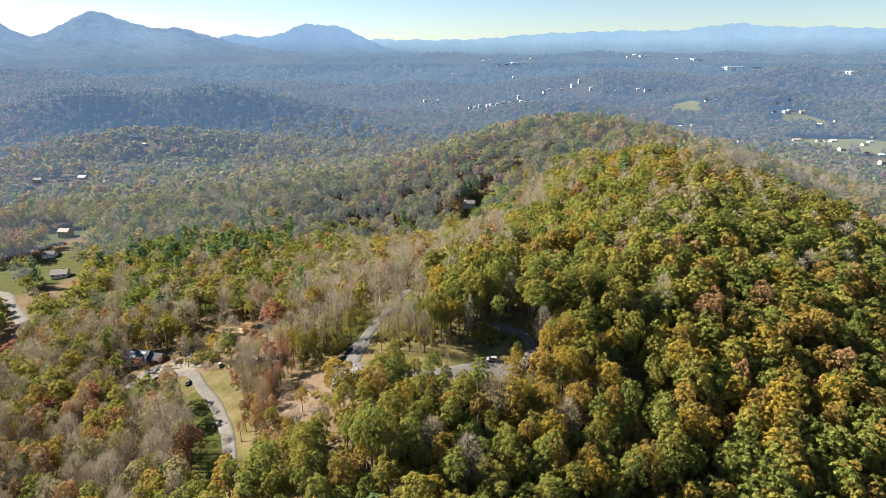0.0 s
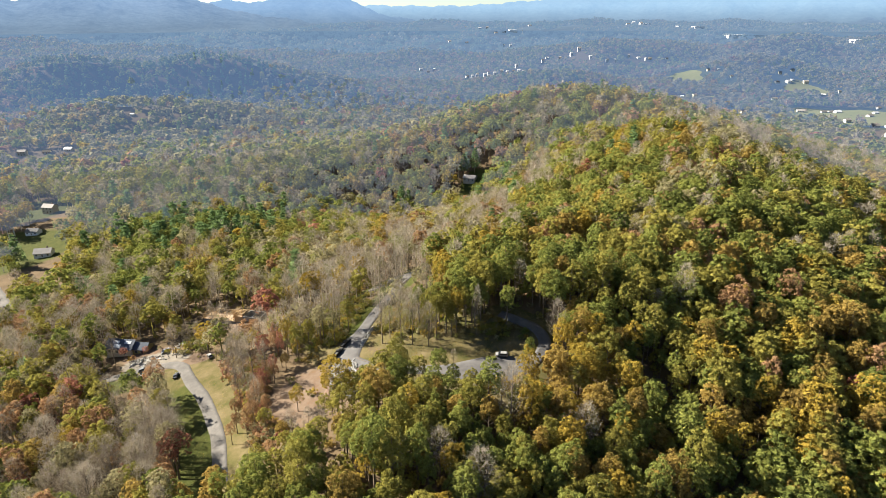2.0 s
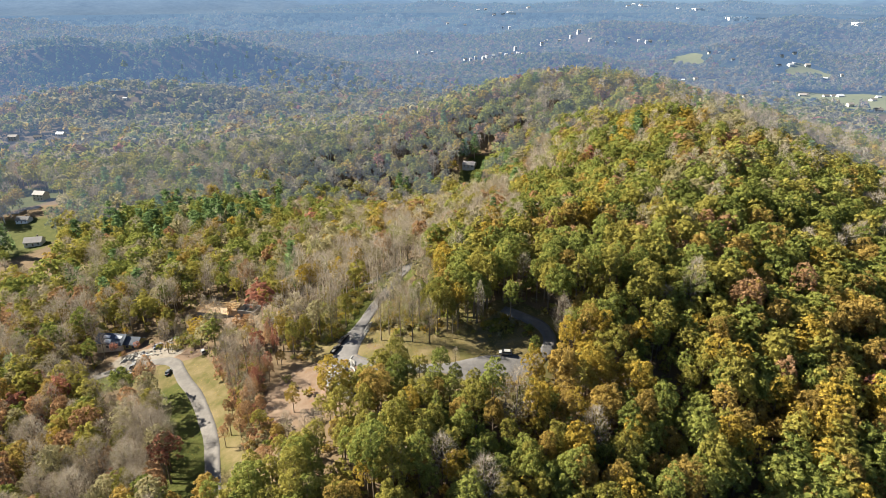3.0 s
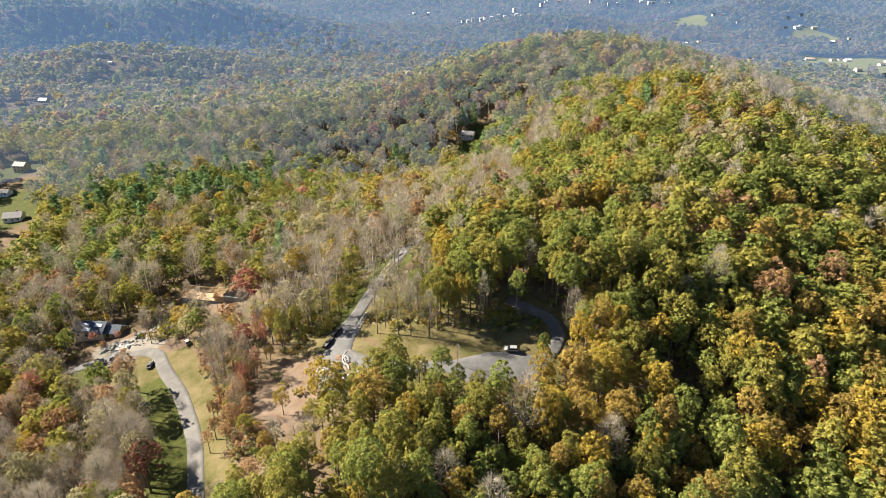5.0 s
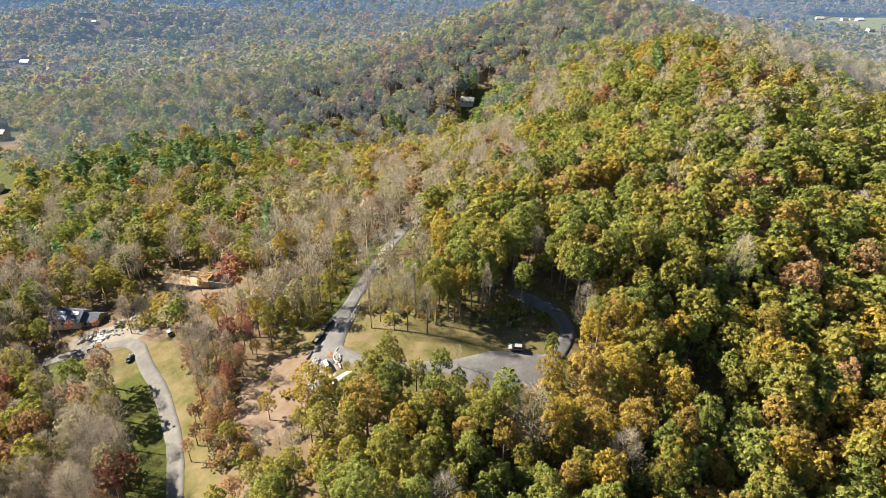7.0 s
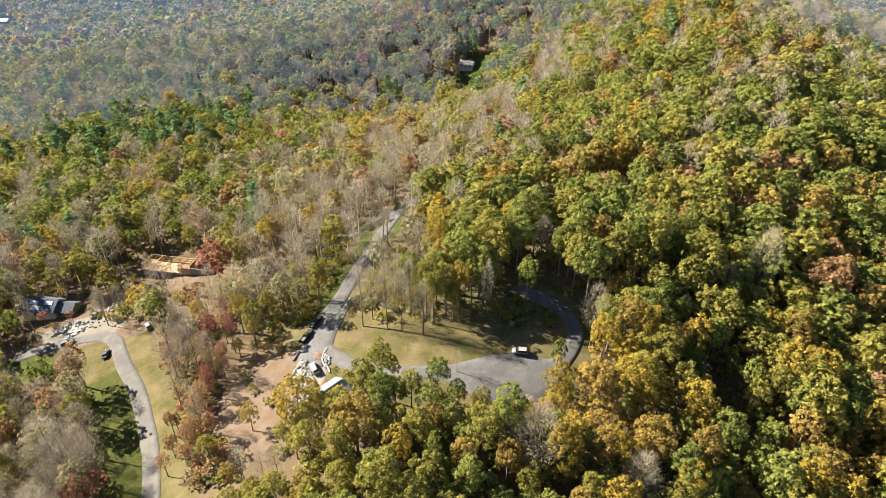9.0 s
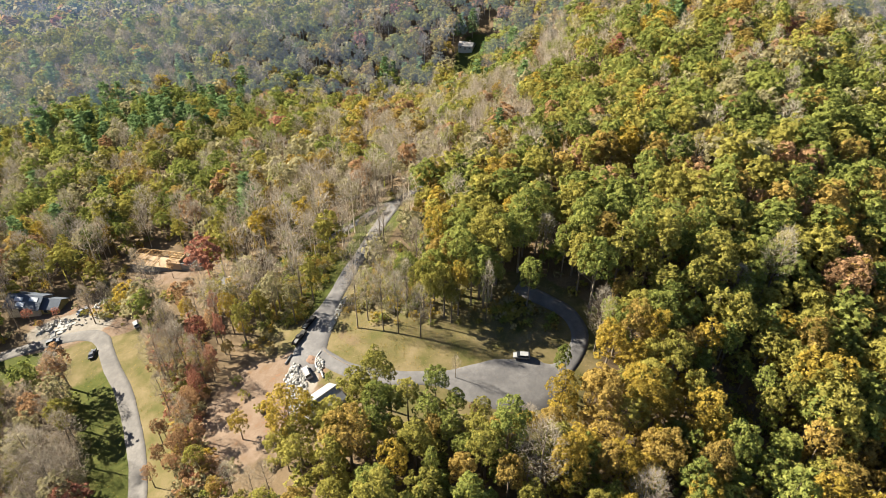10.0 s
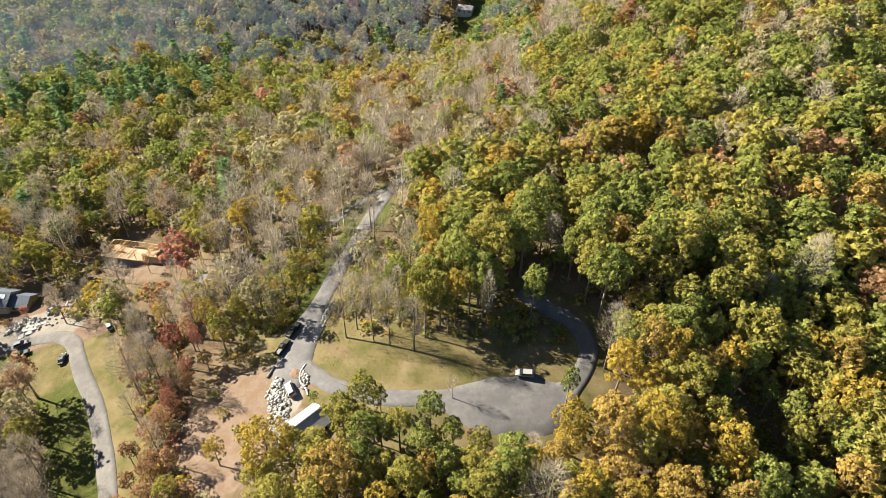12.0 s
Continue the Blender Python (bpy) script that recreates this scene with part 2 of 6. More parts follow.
def blob(x, y, cx, cy, rx, ry, soft=0.35):
    d = np.sqrt(((x - cx) / rx) ** 2 + ((y - cy) / ry) ** 2)
    return 1 - smooth(1 - soft, 1 + soft, d)


def cover(x, y):
    """How far the ground is dry grass, bare earth and green lawn."""
    west = clearance(x, y, LANE_WEST).reshape(x.shape)
    loop = clearance(x, y, ROAD_LOOP).reshape(x.shape)
    main = clearance(x, y, ROAD_MAIN).reshape(x.shape)
    spur = clearance(x, y, ROAD_SPUR).reshape(x.shape)
    side = smooth(-1, 1, x - np.interp(y, LANE_WEST[:60, 1], LANE_WEST[:60, 0]))
    dry = np.maximum.reduce([(1 - smooth(9, 15, west)) * side * (y < 268), 1 - smooth(6, 10, main), 1 - smooth(5, 9, loop),
                             blob(x, y, -123, 254, 13, 12), blob(x, y, 3, 229, 32, 11), blob(x, y, 10, 209, 26, 16), 0.8 * blob(x, y, -10, 252, 26, 24), 0.7 * blob(x, y, -46, 262, 20, 30)])
    dirt = np.maximum.reduce([0.66 * blob(x, y, -56, 216, 17, 21), blob(x, y, -43, 212, 8, 13), blob(x, y, -44, 228, 10, 9), blob(x, y, -140, 278, 11, 8, 0.5), blob(x, y, -134, 269, 17, 5), blob(x, y, -116, 269, 8, 5), blob(x, y, -152, 262, 16, 5),
                              0.6 * blob(x, y, -106, 297, 18, 9), blob(x, y, -76, 281, 7, 4), blob(x, y, -150, 282, 8, 8), blob(x, y, -143, 386, 10, 9)])
    green = np.maximum.reduce([(1 - smooth(6, 11, main)) * (x < np.interp(y, ROAD_MAIN[:, 1], ROAD_MAIN[:, 0]) - 1) * smooth(246, 252, y) * (y < 306),
                               (1 - smooth(11, 20, west)) * (1 - side) * (y < 262) * (1 - 0.85 * blob(x, y, -123, 256, 12, 13)), 1 - smooth(3, 7, spur), blob(x, y, -24, 300, 9, 12),
                               blob(x, y, -380, 500, 70, 60), blob(x, y, -430, 620, 50, 40), blob(x, y, 33, 590, 18, 36),
                               blob(x, y, 760, 1875, 130, 150), blob(x, y, 840, 1290, 190, 190), blob(x, y, 1150, 1540, 160, 140), blob(x, y, 985, 1715, 110, 120), blob(x, y, 640, 1460, 130, 220), blob(x, y, 190, 2100, 200, 120)])
    return dry, dirt, green


gx, gy = spaced(-5200, 5200, -25, 62, 320), spaced(-1800, 5300, 235, 70, 350)
X, Y = np.meshgrid(gx, gy)
Zg = height(X, Y)
nx, ny = len(gx), len(gy)
idx = np.arange(nx * ny).reshape(ny, nx)
quads = np.stack([idx[:-1, :-1], idx[:-1, 1:], idx[1:, 1:], idx[1:, :-1]], -1).reshape(-1, 4)
ground_mesh = build_mesh("ground", np.stack([X, Y, Zg], -1).reshape(-1, 3), quads, GROUND, True)
near_zone = (X > -800) & (X < 1400) & (Y > 100) & (Y < 2000)
masks = np.zeros((ny, nx, 4), np.float32)
dry, dirt, green = cover(X[near_zone], Y[near_zone])
rubble = np.maximum(blob(X[near_zone], Y[near_zone], -41.5, 224, 4.5, 9), blob(X[near_zone], Y[near_zone], -138, 273, 17, 8))
masks[near_zone] = np.stack([dry, dirt, green, rubble], -1)
ground_mesh.attributes.new("cover", "FLOAT_COLOR", "POINT").data.foreach_set("color", masks.ravel())
ground = tagged(new("ground", ground_mesh), "hilly forest floor of brown leaf litter, with grass and earth", "ground", kind="structure")


def lay(x, y):
    """The height of the built sheet at a place."""
    i = np.clip(np.searchsorted(gx, x) - 1, 0, nx - 2)
    j = np.clip(np.searchsorted(gy, y) - 1, 0, ny - 2)
    u, v = (x - gx[i]) / (gx[i + 1] - gx[i]), (y - gy[j]) / (gy[j + 1] - gy[j])
    return (Zg[j, i] * (1 - u) + Zg[j, i + 1] * u) * (1 - v) + (Zg[j + 1, i] * (1 - u) + Zg[j + 1, i + 1] * u) * v


def road(name, line, half, material, label, lift=0.12):
    """A strip laid on the ground along a line, with a crown and a thickness."""
    way = np.gradient(line, axis=0)
    way /= np.linalg.norm(way, axis=1, keepdims=True)
    side = np.stack([way[:, 1], -way[:, 0]], -1)
    half = np.broadcast_to(half, len(line))
    wander = 1 + 0.02 * np.sin(np.arange(len(line)) * 0.5) + 0.015 * np.sin(np.arange(len(line)) * 1.3 + 1)
    across = (-1.04, -1.0, -0.5, 0.0, 0.5, 1.0, 1.04)
    drop = (-0.25, 0.0, 0.02, 0.03, 0.02, 0.0, -0.25)
    rows = []
    for a, d in zip(across, drop):
        p = line + side * (half * wander * a)[:, None]
        rows.append(np.c_[p, lay(p[:, 0], p[:, 1]) + lift + d])
    v = np.stack(rows, 1)
    k, n = v.shape[1], len(line)
    ids = np.arange(n * k).reshape(n, k)
    f = np.stack([ids[:-1, :-1], ids[:-1, 1:], ids[1:, 1:], ids[1:, :-1]], -1).reshape(-1, 4)
    return tagged(new(name, build_mesh(name, v.reshape(-1, 3), f, material)), label, "road", kind="structure")


road("road_west", LANE_WEST, 2.55, CONCRETE, "pale worn gravel lane curving through lawns")
road("road_main", ROAD_MAIN, 2.9 + 2.2 * smooth(256, 243, ROAD_MAIN[:, 1]) * smooth(222, 232, ROAD_MAIN[:, 1]), ASPHALT, "grey asphalt road climbing through the trees")
road("road_spur", ROAD_SPUR, 2.2, ASPHALT, "narrow grey drive branching off the road", 0.16)
wide_part = smooth(-4, 12, ROAD_LOOP[:, 0]) * (1 - smooth(23, 32, ROAD_LOOP[:, 0])) * (ROAD_LOOP[:, 1] < 225)
road("road_loop", ROAD_LOOP, 2.3 + 5.0 * wide_part, ASPHALT, "grey asphalt road widening into a turning place", 0.14)
road("road_far", ROAD_FAR, 4.0, CONCRETE, "pale concrete road through a valley suburb")


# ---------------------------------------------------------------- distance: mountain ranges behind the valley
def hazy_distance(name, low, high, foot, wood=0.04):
    """A far backdrop with haze painted in as emission, with a little of the sunlit wood showing through."""
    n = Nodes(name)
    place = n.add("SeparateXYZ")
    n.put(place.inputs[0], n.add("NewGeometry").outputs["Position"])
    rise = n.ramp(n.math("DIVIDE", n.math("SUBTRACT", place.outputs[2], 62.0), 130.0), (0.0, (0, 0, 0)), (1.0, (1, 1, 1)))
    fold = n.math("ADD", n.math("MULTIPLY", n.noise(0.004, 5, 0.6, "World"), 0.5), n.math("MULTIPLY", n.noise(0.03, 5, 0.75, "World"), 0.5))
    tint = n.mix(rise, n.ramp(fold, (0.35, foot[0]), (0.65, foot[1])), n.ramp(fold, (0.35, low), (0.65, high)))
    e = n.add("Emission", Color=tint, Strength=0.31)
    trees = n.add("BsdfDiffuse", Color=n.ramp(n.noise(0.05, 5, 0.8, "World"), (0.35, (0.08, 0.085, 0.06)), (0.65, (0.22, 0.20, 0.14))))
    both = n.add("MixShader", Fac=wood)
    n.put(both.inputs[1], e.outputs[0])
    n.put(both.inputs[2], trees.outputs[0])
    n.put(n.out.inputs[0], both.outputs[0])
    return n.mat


def mountains(name, away, deep, base, bumps, material, label, rugged=1.0):
    """A range round the horizon: crest heights in degrees over eye level, as bumps (bearing, half-width, degrees)."""
    az = np.linspace(-62, 62, 760)
    crest = np.full(az.shape, base, float)
    for at, wide, el in bumps:
        crest += el * np.exp(-(((az - at) / wide) ** 2))
    crest += 0.05 * np.sin(az * 2.1 + away) + 0.035 * np.sin(az * 5.3 + 1) + 0.02 * np.sin(az * 11.7 + 2)
    top = 121 + away * np.tan(np.radians(crest))
    r = np.random.default_rng(int(away))
    waves = [(q, q ** -0.8, r.uniform(0, 6.28), r.normal(0, 5.0)) for q in 0.5 * 1.3 ** np.arange(9)]
    rows = []
    for s in np.linspace(0, 1, 26):
        spur = sum(h * np.sin(q * az + at + lean * s) for q, h, at, lean in waves)
        swell = math.sin(math.pi * min(1, s * 1.04)) * rugged
        z = 60 + (top - 60) * s**1.3 + spur * 9 * swell
        rr = away - deep * (1 - s) + spur * 40 * swell
        rows.append(np.stack([rr * np.sin(np.radians(az)), rr * np.cos(np.radians(az)), z], -1))
    rows.append(np.stack([(away + 40) * np.sin(np.radians(az)), (away + 40) * np.cos(np.radians(az)), np.full(az.shape, 20.0)], -1))
    v = np.stack(rows)
    ids = np.arange(v.shape[0] * v.shape[1]).reshape(v.shape[:2])
    f = np.stack([ids[:-1, :-1], ids[:-1, 1:], ids[1:, 1:], ids[1:, :-1]], -1).reshape(-1, 4)
    return tagged(new(name, build_mesh(name, v.reshape(-1, 3), f, material, True)), label, "mountains", kind="structure")


# haze colours put into the glow: paler with distance, greyer at the foot
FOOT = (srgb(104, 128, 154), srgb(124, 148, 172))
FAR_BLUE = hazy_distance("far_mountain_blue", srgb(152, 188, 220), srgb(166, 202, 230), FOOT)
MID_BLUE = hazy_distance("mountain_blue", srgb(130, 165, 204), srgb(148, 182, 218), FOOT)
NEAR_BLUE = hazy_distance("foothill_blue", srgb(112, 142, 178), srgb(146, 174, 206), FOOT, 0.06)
mountains("backdrop_far", 4750, 500, 0.7, [(24.4, 3.5, 1.0), (30.5, 4, 0.75), (17, 6, 0.75), (9, 5, 0.45), (45, 9, 1.5), (-20, 25, 0.4)], FAR_BLUE, "far mountain range with pale blue haze painted in")
mountains("backdrop_mid", 4450, 600, -0.9, [(-23, 4, 1.7), (-17.3, 3, 1.9), (-12.4, 2.8, 2.4), (-8.6, 3.0, 2.35), (-3.5, 3.5, 0.8), (-30, 6, 2.0), (36, 2.5, 1.0), (29.5, 2.0, 0.6), (11.0, 1.8, 0.6), (50, 10, 1.6)], MID_BLUE, "mountain ridge with blue haze painted in")
mountains("backdrop_near", 4000, 800, -1.2, [(-37, 4.0, 4.1), (-28.2, 3.8, 4.0), (-22.0, 3.6, 2.6), (-17.0, 3.5, 1.3), (-12.5, 3.0, 0.8), (-5.6, 2.0, 1.05), (-46, 8, 3.5)], NEAR_BLUE, "wooded foothills with blue-grey haze painted in")

# ---------------------------------------------------------------- trees
rng = np.random.default_rng(7)


def tube(a, b, ra, rb, sides):
    """Places and faces of a tapered limb from a to b."""
    a, b = np.array(a, float), np.array(b, float)
    d = (b - a) / np.linalg.norm(b - a)
    u = np.cross(d, (0.3, 0.9, 0.1))
    u /= np.linalg.norm(u)
    w = np.cross(d, u)
    ang = np.arange(sides) / sides * 2 * np.pi
    ring = np.cos(ang)[:, None] * u + np.sin(ang)[:, None] * w
    v = np.concatenate([a + ring * ra, b + ring * rb])
    i = np.arange(sides)
    f = np.stack([i, (i + 1) % sides, (i + 1) % sides + sides, i + sides], -1)
    return v, f


def joined(pieces):
    vs, fs, at = [], [], 0
    for v, f in pieces:
        vs.append(v)
        fs.append(f + at)
        at += len(v)
    return np.concatenate(vs), np.concatenate(fs)


def cards(r, where, out, size, sides=4):
    """Small leaf sprays at the given places, facing roughly out."""
    n = len(where)
    normal = out + r.normal(0, 0.62, (n, 3))
    normal /= np.linalg.norm(normal, axis=1, keepdims=True)
    u = np.cross(normal, r.normal(0, 1, (n, 3)))
    u /= np.linalg.norm(u, axis=1, keepdims=True)
    w = np.cross(normal, u)
    s = size * r.uniform(0.6, 1.35, (n, 1))
    if sides == 4:
        bend = normal * s * r.uniform(-0.25, 0.25, (n, 1))
        v = np.stack([where - u * s * 0.62 + bend, where - w * s * 0.45, where + u * s * 0.62 + bend, where + w * s * 0.45], 1)
    else:
        v = np.stack([where - u * s * 0.7 - w * s * 0.4, where + u * s * 0.7 - w * s * 0.4, where + w * s * 0.85], 1)
    return v.reshape(-1, 3), np.arange(n * sides).reshape(n, sides)


def clumpy(r, radius, tall, base, count, n, size):
    """A broad crown of many leaf clumps over a dome, with shaded gaps between them: places, faces and a tone a clump."""
    k = np.arange(count)
    up = 1 - (k + 0.5) / count * 1.42
    a = k * 2.39996 + r.normal(0, 0.25, count)
    flat = np.sqrt(np.clip(1 - up * up, 0, 1))
    out = np.stack([np.cos(a) * flat, np.sin(a) * flat, up], -1)
    c = out * np.array([radius, radius, tall * 0.5]) * r.uniform(0.62, 0.98, (count, 1)) + (0, 0, base + tall * 0.46)
    q = radius * r.uniform(0.14, 0.29, count)
    c, q = np.concatenate([c, [[0, 0, base + tall * 0.5]]]), np.append(q, radius * 0.5)
    out = np.concatenate([out, [[0, 0, 0.3]]])
    pick = r.choice(count + 1, n * 2, p=q * q / (q * q).sum())
    way = r.normal(0, 0.75, (n * 2, 3)) + out[pick] * 0.7 + (0, 0, 0.35)
    way /= np.linalg.norm(way, axis=1, keepdims=True)
    p = c[pick] + way * (q[pick] * r.uniform(0.78, 1.14, n * 2))[:, None]
    deep = np.zeros(n * 2, bool)
    for lc, lq in zip(c, q):
        deep |= np.linalg.norm(p - lc, axis=1) < lq * 0.7
    keep = np.flatnonzero(~deep)[:n]
    v, f = cards(r, p[keep], way[keep] + (0, 0, 0.45), size, 3)
    return v, f, np.repeat(r.uniform(0, 0.34, count + 1)[pick[keep]], 3)


def trunk_of(r, tall, thick, spread, base, limbs, sides=5):
    lean = r.normal(0, 0.25, 2)
    top = np.array([lean[0], lean[1], tall])
    mid = np.array([lean[0] * 0.3, lean[1] * 0.3, base])
    pieces = [tube((0, 0, -1.5), mid, thick * 1.25, thick * 0.8, sides), tube(mid, top, thick * 0.8, thick * 0.2, sides)]
    for k in range(limbs):
        q = r.uniform(0.0, 0.75)
        a = k * 2.4 + r.uniform(-0.4, 0.4)
        start = mid + (top - mid) * q
        out = np.array([math.cos(a), math.sin(a), r.uniform(0.5, 1.1)]) * spread * (1 - 0.6 * q) * r.uniform(0.6, 1.0)
        pieces.append(tube(start, start + out, thick * 0.42 * (1 - 0.5 * q), thick * 0.1, sides))
    return joined(pieces)


def twigs(r, tall, base, spread, n, width, long):
    """Fine bare twigs: slivers that fan up and out through the crown's space."""
    q = r.uniform(0, 1, n) ** 0.8
    a = r.uniform(0, 2 * np.pi, n)
    wide = spread * np.sin(np.pi * (0.15 + 0.8 * q)) * np.sqrt(r.uniform(0.05, 1, n))
    p = np.stack([np.cos(a) * wide, np.sin(a) * wide, base + (tall - base) * q], -1)
    d = np.stack([np.cos(a) * r.uniform(0.1, 0.9, n), np.sin(a) * r.uniform(0.1, 0.9, n), r.uniform(0.4, 1.2, n)], -1) + r.normal(0, 0.42, (n, 3))
    d *= (long * r.uniform(0.5, 1.3, n) / np.linalg.norm(d, axis=1))[:, None]
    w = np.cross(d, r.normal(0, 1, (n, 3)))
    w *= (width * r.uniform(0.6, 1.4, n) / np.linalg.norm(w, axis=1))[:, None]
    v = np.stack([p - w / 2, p + w / 2, p + d], 1)
    return v.reshape(-1, 3), np.arange(n * 3).reshape(n, 3)


def needles(r, tall, base, radius, n, size, sides=4):
    """A pine's crown: flat whorls of sprays, narrowing upwards."""
    q = np.floor(r.uniform(0, 1, n) ** 1.3 * 9) / 9
    a = np.round(r.uniform(0, 2 * np.pi, n) / 0.9) * 0.9 + q * 5 + r.normal(0, 0.16, n)
    wide = radius * (1 - 0.85 * q) * np.sqrt(r.uniform(0.02, 1, n))
    p = np.stack([np.cos(a) * wide, np.sin(a) * wide, base + (tall - base) * q - wide * 0.12 + r.normal(0, 0.25, n)], -1)
    return cards(r, p, np.stack([0 * q, 0 * q, 1 + 0 * q], -1), size, sides)


# ---- where each kind grows
def wave(x, y, s, k):
    """A smooth wandering value between 0 and 1."""
    v = np.sin(x / s + k) * np.cos(y / s * 1.13 - k * 2) + 0.6 * np.sin(x / s * 2.3 - y / s * 1.7 + k * 3) + 0.4 * np.cos(x / s * 4.1 + y / s * 3.7 + k)
    return 0.5 + 0.25 * v


KINDS = ("green", "olive", "yellow", "ochre", "rust", "red", "tan", "pine", "bare")


